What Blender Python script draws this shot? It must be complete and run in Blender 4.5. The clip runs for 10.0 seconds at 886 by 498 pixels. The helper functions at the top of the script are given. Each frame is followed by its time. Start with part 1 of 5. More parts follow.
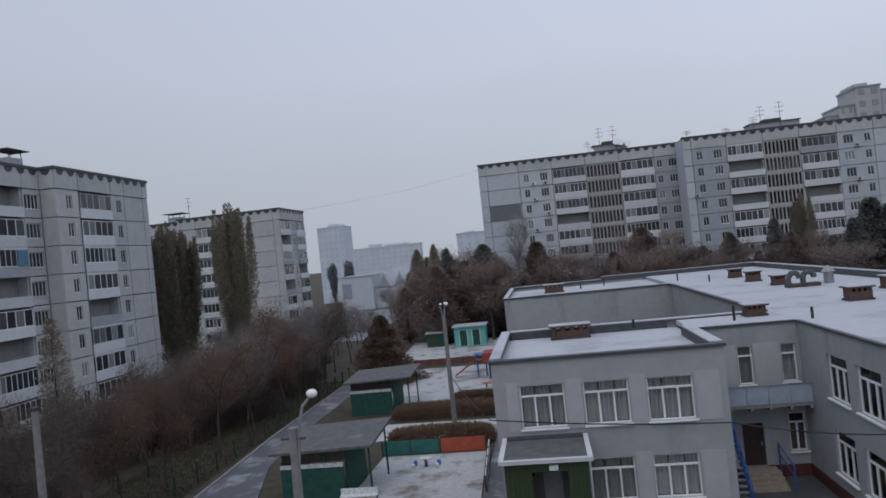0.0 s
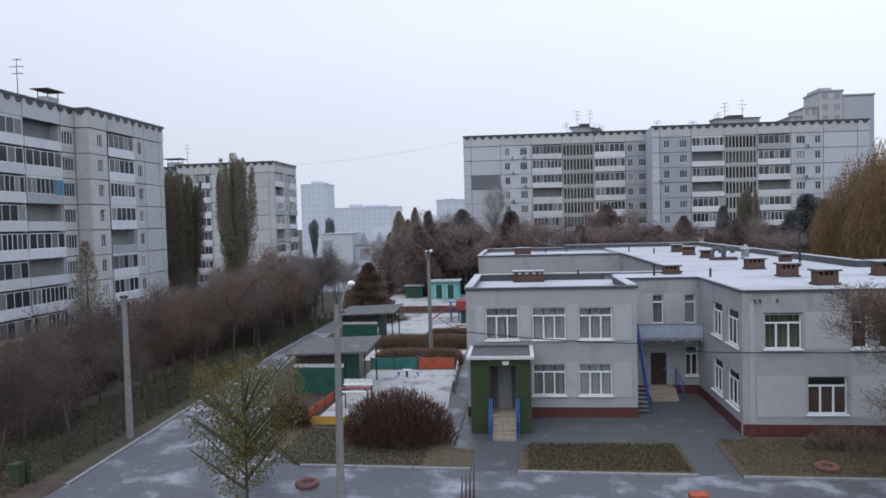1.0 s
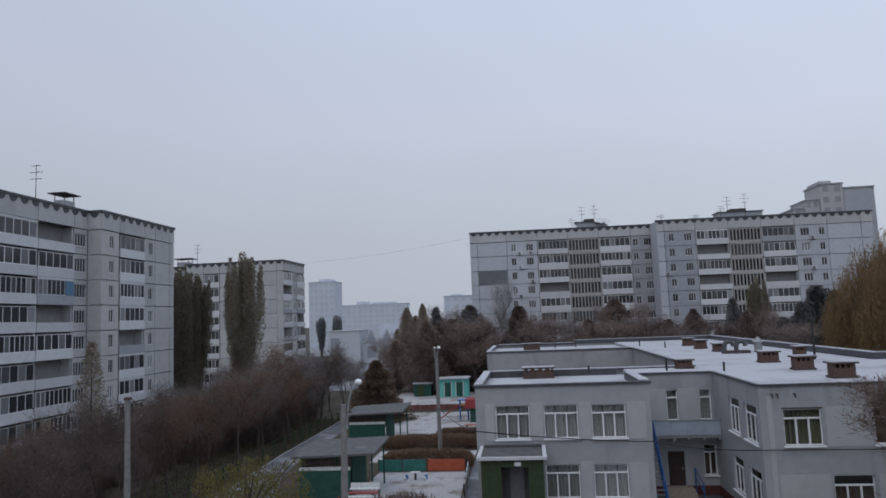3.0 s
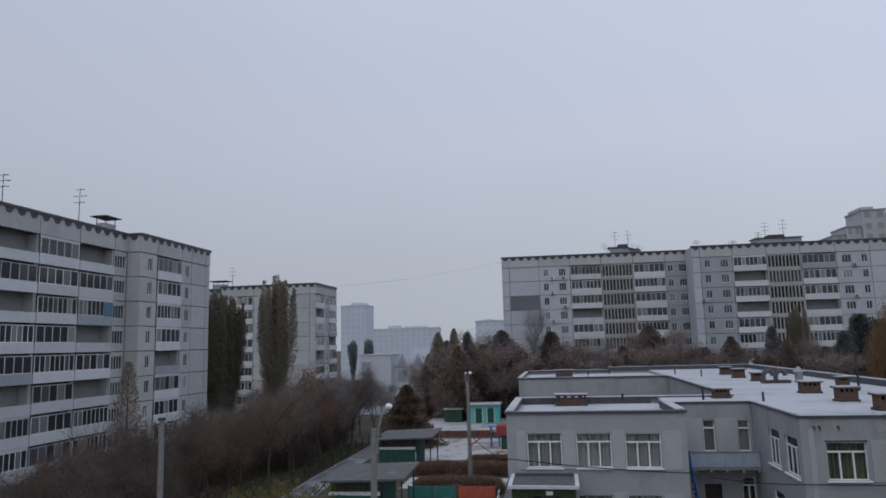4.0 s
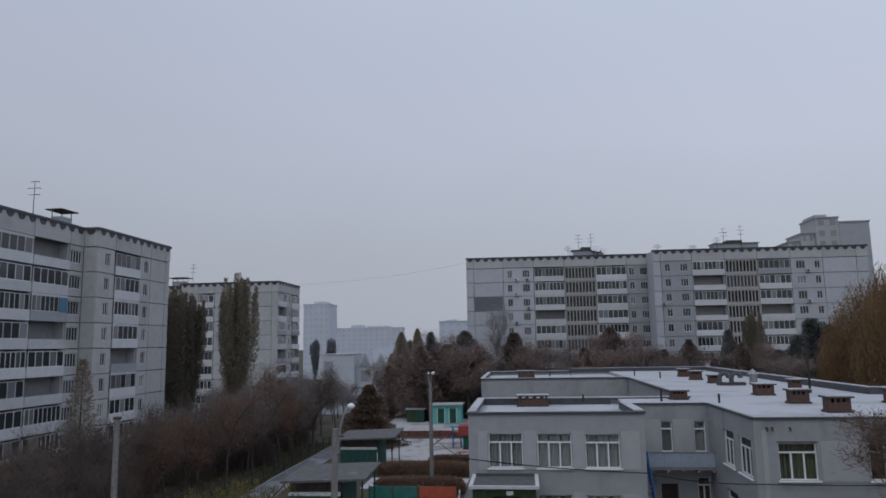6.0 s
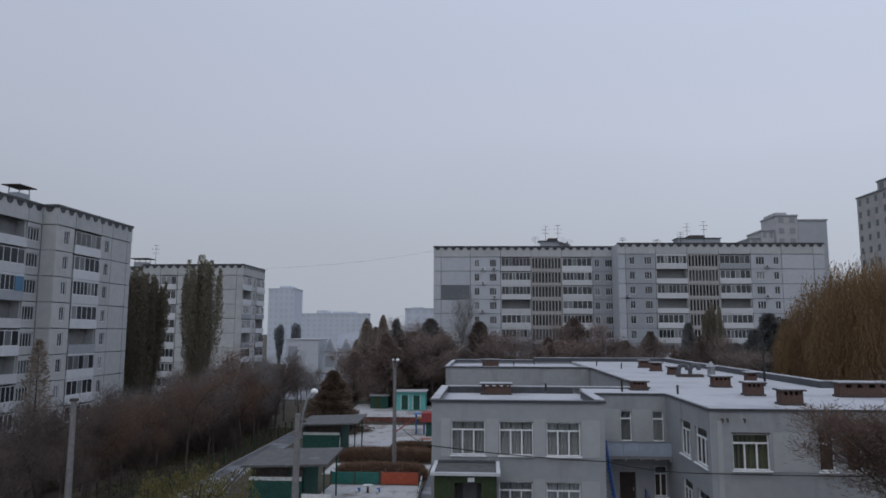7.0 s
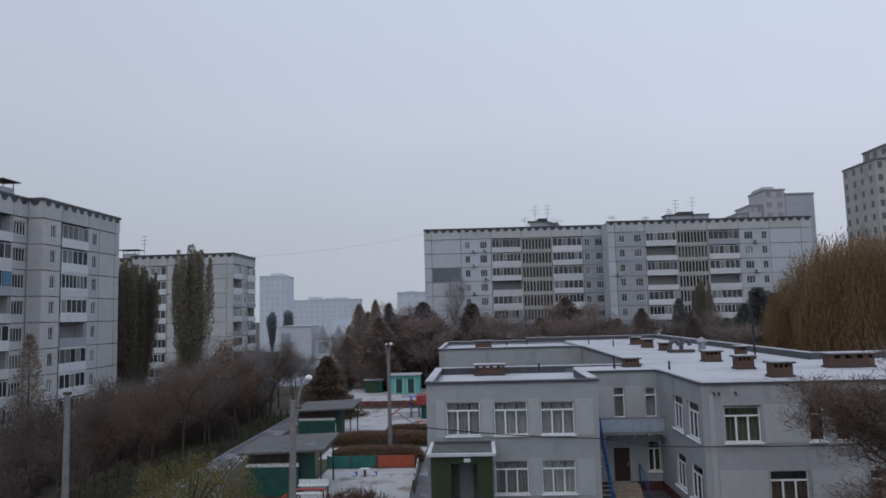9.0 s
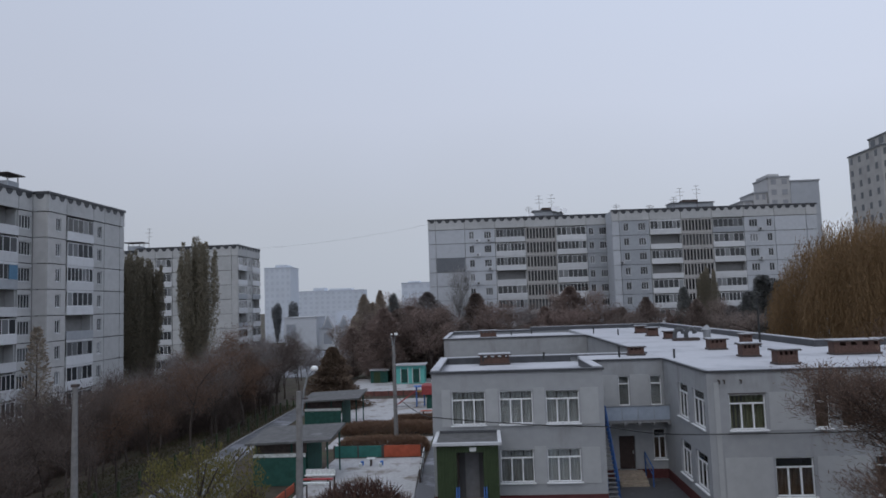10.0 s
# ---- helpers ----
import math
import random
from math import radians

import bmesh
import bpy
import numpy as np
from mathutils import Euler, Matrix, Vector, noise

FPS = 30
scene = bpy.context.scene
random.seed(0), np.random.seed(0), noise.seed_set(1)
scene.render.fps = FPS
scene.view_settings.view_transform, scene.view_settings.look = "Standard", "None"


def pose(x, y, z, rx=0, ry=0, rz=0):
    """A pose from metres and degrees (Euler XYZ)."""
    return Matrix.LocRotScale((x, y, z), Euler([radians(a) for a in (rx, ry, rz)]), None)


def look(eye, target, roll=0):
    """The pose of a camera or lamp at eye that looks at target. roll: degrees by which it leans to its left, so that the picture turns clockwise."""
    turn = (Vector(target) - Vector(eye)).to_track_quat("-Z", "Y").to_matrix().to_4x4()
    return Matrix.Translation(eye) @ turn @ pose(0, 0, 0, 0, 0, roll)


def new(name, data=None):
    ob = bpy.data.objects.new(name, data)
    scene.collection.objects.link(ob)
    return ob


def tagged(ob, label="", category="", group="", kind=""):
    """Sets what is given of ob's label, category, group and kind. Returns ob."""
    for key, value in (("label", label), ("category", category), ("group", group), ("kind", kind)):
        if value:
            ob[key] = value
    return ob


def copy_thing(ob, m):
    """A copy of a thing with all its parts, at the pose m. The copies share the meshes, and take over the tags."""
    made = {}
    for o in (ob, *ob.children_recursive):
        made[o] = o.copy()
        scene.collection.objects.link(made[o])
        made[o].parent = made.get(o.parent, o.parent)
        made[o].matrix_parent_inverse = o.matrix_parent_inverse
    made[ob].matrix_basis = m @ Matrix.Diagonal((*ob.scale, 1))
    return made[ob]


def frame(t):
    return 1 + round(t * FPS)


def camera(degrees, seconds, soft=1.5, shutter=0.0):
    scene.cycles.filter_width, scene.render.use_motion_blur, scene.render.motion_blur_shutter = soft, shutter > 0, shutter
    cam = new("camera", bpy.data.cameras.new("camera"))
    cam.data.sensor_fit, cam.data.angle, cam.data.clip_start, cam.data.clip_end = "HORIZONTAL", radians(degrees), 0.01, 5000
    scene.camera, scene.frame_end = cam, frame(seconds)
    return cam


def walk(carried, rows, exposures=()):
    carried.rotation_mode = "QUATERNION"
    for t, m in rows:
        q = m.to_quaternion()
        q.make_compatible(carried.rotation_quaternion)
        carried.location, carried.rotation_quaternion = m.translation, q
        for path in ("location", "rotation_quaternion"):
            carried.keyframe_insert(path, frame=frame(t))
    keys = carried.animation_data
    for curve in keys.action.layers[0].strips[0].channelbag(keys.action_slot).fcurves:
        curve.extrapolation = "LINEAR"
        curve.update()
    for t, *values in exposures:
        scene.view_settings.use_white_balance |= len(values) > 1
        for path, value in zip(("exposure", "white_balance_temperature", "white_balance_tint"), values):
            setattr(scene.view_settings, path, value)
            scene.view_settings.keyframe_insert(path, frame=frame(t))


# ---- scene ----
cam = camera(66.0, 10.0, soft=1.7)
EYE = 11.5
# seconds, metres forward, sideways, up, yaw, pitch, roll
ROWS = [
    (0.0, 10.0, -0.45, 0.9, 8.21, 0.69, -5.92),
    (0.3, 6.4, -0.3, 0.6, 5.7, -0.56, -4.72),
    (0.5, 4.3, -0.32, 0.2, 5.72, -1.2, -3.38),
    (0.6, 3.2, -0.2, 0.12, 6.04, -1.54, -3.5),
    (0.8, 1.0, -0.05, 0.03, 6.3, -2.0, -2.3),
    (1.0, 0, 0, 0, 6.39, -2.16, -1.53),
    (1.5, 0, 0, 0, 2.77, -0.82, -0.6),
    (2.0, 0, 0, 0, 6.88, 4.75, -1.22),
    (2.2, 0, 0, 0, 6.63, 4.38, -1.2),
    (3.3, 0, 0, 0, 6.82, 6.9, -2.4),
    (3.5, 0, 0, 0, 7.56, 7.35, 0.24),
    (4.0, 0, 0, 0, 9.37, 8.05, -1.55),
    (4.5, 0, 0, 0, 9.89, 8.38, -1.53),
    (5.0, 0, 0, 0, 7.78, 8.57, -1.27),
    (5.2, 0, 0, 0, 7.92, 8.7, -1.27),
    (6.3, 0, 0, 0, 5.35, 7.7, -1.1),
    (6.5, 0, 0, 0, 4.73, 7.56, -1.1),
    (7.0, 0, 0, 0, 3.69, 6.94, 0.14),
    (7.5, 0, 0, 0, 2.75, 6.29, -0.22),
    (8.0, 0, 0, 0, 2.58, 5.84, -0.71),
    (8.5, 0, 0, 0, 2.68, 5.78, -1.46),
    (9.0, 0, 0, 0, 2.89, 5.51, -1.5),
    (9.5, 0, 0, 0, 3.04, 5.12, -1.73),
    (10.0, 0, 0, 0, 3.26, 4.69, -1.94),
]
EXPOSURES = [(0.0, 0.05), (0.5, 0.38), (0.9, 0.68), (1.5, 0.76), (2.0, 0.47), (3.3, 0.02), (5.0, -0.12), (6.4, -0.17), (7.5, -0.04), (10.0, 0.07)]
walk(cam, [(t, pose(sx, fy, EYE + uz, 90 + pitch, 0, yaw) @ pose(0, 0, 0, 0, 0, roll)) for t, fy, sx, uz, yaw, pitch, roll in ROWS], EXPOSURES)

# ---- overcast sky and a weak, wide sun ----
world = bpy.data.worlds.new("overcast_sky")
scene.world = world
world.use_nodes = True
wn = world.node_tree
wn.nodes.clear()
w_out = wn.nodes.new("ShaderNodeOutputWorld")
w_bg = wn.nodes.new("ShaderNodeBackground")
w_sky = wn.nodes.new("ShaderNodeTexSky")
w_sky.sky_type = "NISHITA"
w_sky.sun_disc = False
w_sky.sun_elevation, w_sky.sun_rotation = radians(28), radians(200)
w_co = wn.nodes.new("ShaderNodeTexCoord")
w_sep = wn.nodes.new("ShaderNodeSeparateXYZ")
w_ramp = wn.nodes.new("ShaderNodeValToRGB")
w_noise = wn.nodes.new("ShaderNodeTexNoise")
w_noise.inputs["Scale"].default_value = 2.2
w_noise.inputs["Detail"].default_value = 3
w_add = wn.nodes.new("ShaderNodeMath")
w_add.operation = "MULTIPLY_ADD"
w_add.inputs[1].default_value = 0.10
wn.links.new(w_co.outputs["Generated"], w_sep.inputs[0])
wn.links.new(w_co.outputs["Generated"], w_noise.inputs["Vector"])
wn.links.new(w_noise.outputs["Fac"], w_add.inputs[0])
wn.links.new(w_sep.outputs["Z"], w_add.inputs[2])
wn.links.new(w_add.outputs[0], w_ramp.inputs["Fac"])
r = w_ramp.color_ramp
r.elements[0].position, r.elements[0].color = 0.05, (0.42, 0.46, 0.54, 1)
r.elements[1].position, r.elements[1].color = 0.9, (0.66, 0.74, 0.92, 1)
e = r.elements.new(0.16)
e.color = (0.46, 0.495, 0.57, 1)
e = r.elements.new(0.32)
e.color = (0.53, 0.575, 0.69, 1)
e = r.elements.new(0.48)
e.color = (0.545, 0.605, 0.745, 1)
w_mix = wn.nodes.new("ShaderNodeMixRGB")
w_mix.blend_type = "ADD"
w_mix.inputs["Fac"].default_value = 0.004
wn.links.new(w_ramp.outputs["Color"], w_mix.inputs[1])
wn.links.new(w_sky.outputs["Color"], w_mix.inputs[2])
# the cloud is thinner, and so brighter, towards +x
w_side = wn.nodes.new("ShaderNodeMath")
w_side.operation = "MULTIPLY_ADD"
w_side.inputs[1].default_value, w_side.inputs[2].default_value = 0.17, 0.975
wn.links.new(w_sep.outputs["X"], w_side.inputs[0])
wn.links.new(w_side.outputs[0], w_bg.inputs["Strength"])
wn.links.new(w_mix.outputs["Color"], w_bg.inputs["Color"])
wn.links.new(w_bg.outputs[0], w_out.inputs[0])
sun_data = bpy.data.lights.new("sun", "SUN")
sun_data.energy, sun_data.angle, sun_data.color = 0.5, radians(40), (1.0, 0.97, 0.93)
sun = new("sun", sun_data)
sun.matrix_world = look((0, 0, 100), (20, 60, 0))


# ---- materials ----
def mat(name, base, rough=0.85, spread=0.18, scale=3.0, bump=0.15, stain=None, stain_scale=0.35, stain_amount=0.5, metal=0.0, random_tint=0.0, spec=0.3, streak=0.0):
    """A surface with grain at a fine scale and stains at a large one."""
    m = bpy.data.materials.new(name)
    m.use_nodes = True
    nt = m.node_tree
    n, l = nt.nodes, nt.links
    b = n["Principled BSDF"]
    b.inputs["Roughness"].default_value = rough
    b.inputs["Metallic"].default_value = metal
    b.inputs["Specular IOR Level"].default_value = spec
    co = n.new("ShaderNodeTexCoord")
    geo = n.new("ShaderNodeNewGeometry")
    fine = n.new("ShaderNodeTexNoise")
    fine.inputs["Scale"].default_value, fine.inputs["Detail"].default_value = scale, 6
    l.new(geo.outputs["Position"], fine.inputs["Vector"])
    hi = tuple(min(1, c * (1 + spread)) for c in base)
    lo = tuple(c * (1 - spread) for c in base)
    ramp = n.new("ShaderNodeValToRGB")
    ramp.color_ramp.elements[0].position, ramp.color_ramp.elements[0].color = 0.3, (*lo, 1)
    ramp.color_ramp.elements[1].position, ramp.color_ramp.elements[1].color = 0.7, (*hi, 1)
    l.new(fine.outputs["Fac"], ramp.inputs["Fac"])
    colour = ramp.outputs["Color"]
    if stain is not None:
        big = n.new("ShaderNodeTexNoise")
        big.inputs["Scale"].default_value, big.inputs["Detail"].default_value = stain_scale, 8
        big.inputs["Roughness"].default_value = 0.62
        if streak:
            mp = n.new("ShaderNodeMapping")
            mp.inputs["Scale"].default_value = (1, 1, streak)
            l.new(geo.outputs["Position"], mp.inputs["Vector"])
            l.new(mp.outputs[0], big.inputs["Vector"])
        else:
            l.new(geo.outputs["Position"], big.inputs["Vector"])
        cut = n.new("ShaderNodeValToRGB")
        mid = 0.72 - 0.42 * stain_amount
        cut.color_ramp.elements[0].position, cut.color_ramp.elements[0].color = mid, (0, 0, 0, 1)
        cut.color_ramp.elements[1].position, cut.color_ramp.elements[1].color = mid + 0.14, (1, 1, 1, 1)
        l.new(big.outputs["Fac"], cut.inputs["Fac"])
        mx = n.new("ShaderNodeMixRGB")
        l.new(cut.outputs["Color"], mx.inputs["Fac"])
        l.new(colour, mx.inputs[1])
        mx.inputs[2].default_value = (*stain, 1)
        colour = mx.outputs["Color"]
    if random_tint:
        info = n.new("ShaderNodeObjectInfo")
        hsv = n.new("ShaderNodeHueSaturation")
        rr = n.new("ShaderNodeMapRange")
        rr.inputs["To Min"].default_value, rr.inputs["To Max"].default_value = 1 - random_tint, 1 + random_tint
        l.new(info.outputs["Random"], rr.inputs["Value"])
        l.new(rr.outputs[0], hsv.inputs["Value"])
        l.new(colour, hsv.inputs["Color"])
        colour = hsv.outputs["Color"]
    l.new(colour, b.inputs["Base Color"])
    if bump:
        bp = n.new("ShaderNodeBump")
        bp.inputs["Strength"].default_value, bp.inputs["Distance"].default_value = bump, 0.05
        l.new(fine.outputs["Fac"], bp.inputs["Height"])
        l.new(bp.outputs[0], b.inputs["Normal"])
    return m


def leaf_mat(name, a, c, rough=0.8, through_light=0.4):
    """Leaves or twigs, each piece in a shade of its own between a and c; part of the light passes through."""
    m = bpy.data.materials.new(name)
    m.use_nodes = True
    n, l = m.node_tree.nodes, m.node_tree.links
    b = n["Principled BSDF"]
    b.inputs["Roughness"].default_value = rough
    b.inputs["Specular IOR Level"].default_value = 0.15
    geo = n.new("ShaderNodeNewGeometry")
    ramp = n.new("ShaderNodeValToRGB")
    ramp.color_ramp.elements[0].color, ramp.color_ramp.elements[1].color = (*a, 1), (*c, 1)
    l.new(geo.outputs["Random Per Island"], ramp.inputs["Fac"])
    info = n.new("ShaderNodeObjectInfo")
    hsv = n.new("ShaderNodeHueSaturation")
    rr = n.new("ShaderNodeMapRange")
    rr.inputs["To Min"].default_value, rr.inputs["To Max"].default_value = 0.75, 1.25
    l.new(info.outputs["Random"], rr.inputs["Value"])
    l.new(rr.outputs[0], hsv.inputs["Value"])
    l.new(ramp.outputs["Color"], hsv.inputs["Color"])
    l.new(hsv.outputs["Color"], b.inputs["Base Color"])
    tr = n.new("ShaderNodeBsdfTranslucent")
    mx = n.new("ShaderNodeMixShader")
    mx.inputs[0].default_value = through_light
    l.new(hsv.outputs["Color"], tr.inputs[0])
    l.new(b.outputs[0], mx.inputs[1])
    l.new(tr.outputs[0], mx.inputs[2])
    l.new(mx.outputs[0], n["Material Output"].inputs["Surface"])
    return m


def pane_mat(name, dark, light, share=0.2):
    """Window glass before an unlit room: dark and glossy, some panes with pale curtains."""
    m = bpy.data.materials.new(name)
    m.use_nodes = True
    n, l = m.node_tree.nodes, m.node_tree.links
    b = n["Principled BSDF"]
    b.inputs["Roughness"].default_value = 0.08
    b.inputs["Specular IOR Level"].default_value = 0.5
    info = n.new("ShaderNodeObjectInfo")
    geo = n.new("ShaderNodeNewGeometry")
    add = n.new("ShaderNodeMath")
    add.operation = "ADD"
    fr = n.new("ShaderNodeMath")
    fr.operation = "FRACT"
    l.new(info.outputs["Random"], add.inputs[0])
    l.new(geo.outputs["Random Per Island"], add.inputs[1])
    l.new(add.outputs[0], fr.inputs[0])
    ramp = n.new("ShaderNodeValToRGB")
    ramp.color_ramp.elements[0].position, ramp.color_ramp.elements[0].color = 1 - share * 2, (*dark, 1)
    ramp.color_ramp.elements[1].position, ramp.color_ramp.elements[1].color = 1.0, (*light, 1)
    l.new(fr.outputs[0], ramp.inputs["Fac"])
    l.new(ramp.outputs["Color"], b.inputs["Base Color"])
    return m


def glass_mat(name):
    m = bpy.data.materials.new(name)
    m.use_nodes = True
    n, l = m.node_tree.nodes, m.node_tree.links
    out = n["Material Output"]
    tr = n.new("ShaderNodeBsdfTransparent")
    tr.inputs[0].default_value = (0.92, 0.94, 0.94, 1)
    gl = n.new("ShaderNodeBsdfGlossy")
    gl.inputs["Roughness"].default_value = 0.03
    fr = n.new("ShaderNodeFresnel")
    fr.inputs[0].default_value = 1.5
    mx = n.new("ShaderNodeMixShader")
    l.new(fr.outputs[0], mx.inputs[0])
    l.new(tr.outputs[0], mx.inputs[1])
    l.new(gl.outputs[0], mx.inputs[2])
    l.new(mx.outputs[0], out.inputs["Surface"])
    return m


M_GROUND = mat("leaf_litter_soil", (0.062, 0.05, 0.038), 0.95, 0.35, 1.3, 0.4, (0.062, 0.064, 0.036), 0.16, 0.55)
M_GRASS = mat("autumn_lawn", (0.078, 0.067, 0.042), 0.95, 0.4, 5.0, 0.6, (0.10, 0.085, 0.058), 0.7, 0.5)
M_ASPHALT = mat("wet_asphalt_with_thin_snow", (0.078, 0.081, 0.088), 0.42, 0.16, 6.0, 0.1, (0.17, 0.178, 0.195), 0.7, 0.36)
M_PATH = mat("asphalt_path_with_snow", (0.095, 0.099, 0.108), 0.55, 0.14, 6.0, 0.1, (0.27, 0.28, 0.31), 0.42, 0.5)
M_COURT = mat("court_sand_under_snow", (0.40, 0.40, 0.405), 0.9, 0.14, 4.0, 0.2, (0.19, 0.165, 0.14), 0.42, 0.5)
M_KERB = mat("kerb_concrete", (0.24, 0.24, 0.245), 0.9, 0.2, 6.0, 0.2)
M_SNOW = mat("roof_snow", (0.44, 0.448, 0.472), 0.85, 0.05, 2.0, 0.12, (0.34, 0.348, 0.372), 0.28, 0.5)
M_KWALL = mat("pale_grey_painted_render", (0.325, 0.334, 0.342), 0.85, 0.05, 2.2, 0.08, (0.265, 0.268, 0.27), 0.6, 0.42, streak=0.35)
M_KPIER = mat("lighter_render_patch", (0.385, 0.392, 0.396), 0.85, 0.05, 2.5, 0.08)
M_PLINTH = mat("dark_red_plinth_paint", (0.095, 0.032, 0.032), 0.8, 0.2, 3.0, 0.15)
M_COPING = mat("dark_tin_coping", (0.06, 0.063, 0.07), 0.55, 0.2, 3.0, 0.05, spec=0.4)
M_WHITE = mat("white_window_plastic", (0.78, 0.79, 0.80), 0.45, 0.04, 5.0, 0.0)
M_GLASS = glass_mat("window_glass")
M_CURTAIN = mat("grey_net_curtain", (0.41, 0.415, 0.42), 0.9, 0.12, 6.0, 0.2, random_tint=0.22)
M_CURTAIN_G = mat("olive_curtain", (0.22, 0.23, 0.155), 0.9, 0.15, 6.0, 0.2)
M_CURTAIN_B = mat("brown_curtain", (0.16, 0.11, 0.08), 0.9, 0.15, 6.0, 0.2)
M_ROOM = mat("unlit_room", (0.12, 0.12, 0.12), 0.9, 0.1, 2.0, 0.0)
M_BRICK = mat("vent_stack_brick", (0.105, 0.064, 0.052), 0.9, 0.25, 9.0, 0.3)
M_RUST = mat("dark_rusty_iron", (0.07, 0.055, 0.05), 0.7, 0.3, 5.0, 0.1)
M_GREEN = mat("dark_green_corrugated", (0.04, 0.06, 0.027), 0.6, 0.2, 4.0, 0.1)
M_BLUE = mat("blue_painted_steel", (0.035, 0.10, 0.28), 0.5, 0.15, 5.0, 0.05)
M_BALC = mat("grey_blue_balcony_sheet", (0.33, 0.38, 0.45), 0.6, 0.08, 3.0, 0.05)
M_STEP = mat("tan_concrete_step", (0.30, 0.25, 0.20), 0.9, 0.2, 5.0, 0.2)
M_DOOR = mat("dark_brown_door", (0.045, 0.03, 0.027), 0.6, 0.2, 4.0, 0.05)
M_DOORG = mat("grey_door", (0.22, 0.22, 0.23), 0.6, 0.1, 4.0, 0.05)
M_TEAL = mat("teal_board", (0.035, 0.15, 0.13), 0.7, 0.15, 3.0, 0.1)
M_TEALD = mat("dark_green_board", (0.02, 0.075, 0.06), 0.7, 0.2, 3.0, 0.1)
M_TURQ = mat("turquoise_hut_paint", (0.14, 0.47, 0.43), 0.7, 0.1, 3.0, 0.05)
M_SLATE = mat("grey_roofing_felt", (0.105, 0.105, 0.105), 0.85, 0.2, 2.5, 0.2, (0.17, 0.172, 0.178), 0.8, 0.3)
M_CREAM = mat("white_trim_board", (0.55, 0.57, 0.56), 0.7, 0.3, 8.0, 0.1)
M_ORANGE = mat("orange_red_board", (0.38, 0.085, 0.045), 0.7, 0.15, 4.0, 0.05)
M_YELLOW = mat("yellow_ochre_board", (0.42, 0.25, 0.05), 0.7, 0.15, 4.0, 0.05)
M_RED = mat("red_play_paint", (0.28, 0.05, 0.05), 0.6, 0.12, 4.0, 0.05)
M_PLAYBLUE = mat("blue_play_paint", (0.06, 0.16, 0.42), 0.6, 0.12, 4.0, 0.05)
M_POLE = mat("weathered_concrete_pole", (0.20, 0.195, 0.19), 0.9, 0.15, 5.0, 0.2)
M_LAMP = mat("milky_lamp_glass", (0.8, 0.8, 0.79), 0.3, 0.03, 3.0, 0.0)
M_METAL = mat("grey_galvanised_steel", (0.30, 0.31, 0.32), 0.5, 0.15, 4.0, 0.05, metal=0.5)
M_FADEBLUE = mat("faded_blue_board", (0.10, 0.20, 0.30), 0.8, 0.1, 3.0, 0.05)
M_DUCT = mat("dull_grey_sheet_duct", (0.085, 0.088, 0.092), 0.7, 0.2, 4.0, 0.1)
M_WIRE = mat("black_cable", (0.03, 0.03, 0.03), 0.7, 0.1, 4.0, 0.0)
M_BARK = mat("dark_bark", (0.072, 0.058, 0.051), 0.95, 0.3, 8.0, 0.5)
# thicket twigs and rusty leaves, their dark tones lifted in place of haze
M_TWIG = leaf_mat("bare_twigs_lifted_for_haze", (0.10, 0.083, 0.074), (0.15, 0.118, 0.104))
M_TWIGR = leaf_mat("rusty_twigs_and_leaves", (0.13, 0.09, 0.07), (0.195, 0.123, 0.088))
M_TWIGP = leaf_mat("pale_brown_twigs", (0.12, 0.085, 0.07), (0.26, 0.18, 0.14))
# poplar and conifer colours, raised and narrowed to hold the haze
M_POPLAR = leaf_mat("poplar_leaves_paled_for_haze", (0.155, 0.142, 0.112), (0.24, 0.212, 0.158))
M_SPRUCE = leaf_mat("conifer_needles_paled_for_haze", (0.145, 0.152, 0.155), (0.205, 0.208, 0.198))
M_CEDAR = leaf_mat("bronze_conifer_leaves", (0.15, 0.114, 0.088), (0.215, 0.155, 0.113))
M_WILLOW = leaf_mat("golden_willow_leaves", (0.18, 0.122, 0.068), (0.26, 0.168, 0.09))
M_YGREEN = leaf_mat("yellow_green_leaves", (0.135, 0.125, 0.05), (0.225, 0.195, 0.075))
M_BUSH = leaf_mat("red_brown_bush_twigs", (0.06, 0.038, 0.033), (0.15, 0.085, 0.066))
M_HEDGE = leaf_mat("clipped_brown_hedge", (0.14, 0.092, 0.066), (0.22, 0.14, 0.096))
M_LITTER = leaf_mat("fallen_leaves", (0.10, 0.078, 0.045), (0.26, 0.195, 0.115))
M_PANEL = mat("grey_concrete_panel", (0.44, 0.445, 0.445), 0.9, 0.06, 1.6, 0.1, (0.375, 0.378, 0.378), 0.25, 0.4, random_tint=0.06)
M_PANEL_D = mat("blue_grey_painted_panel", (0.33, 0.35, 0.375), 0.9, 0.06, 1.6, 0.1, random_tint=0.05)
M_PANEL_W = mat("warm_white_panel", (0.475, 0.472, 0.465), 0.9, 0.06, 1.6, 0.1, (0.40, 0.40, 0.395), 0.3, 0.4, random_tint=0.05)
M_PARAPET = mat("balcony_parapet_white", (0.56, 0.57, 0.585), 0.85, 0.06, 2.0, 0.08, (0.47, 0.48, 0.495), 0.5, 0.35, random_tint=0.12)
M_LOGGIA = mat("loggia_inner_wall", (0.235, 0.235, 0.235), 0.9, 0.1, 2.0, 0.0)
M_SLAT = mat("tan_grey_concrete_fin", (0.38, 0.37, 0.36), 0.9, 0.1, 2.0, 0.1, random_tint=0.08)
M_FRAME = mat("old_window_frame", (0.58, 0.59, 0.60), 0.6, 0.08, 3.0, 0.0, random_tint=0.25)
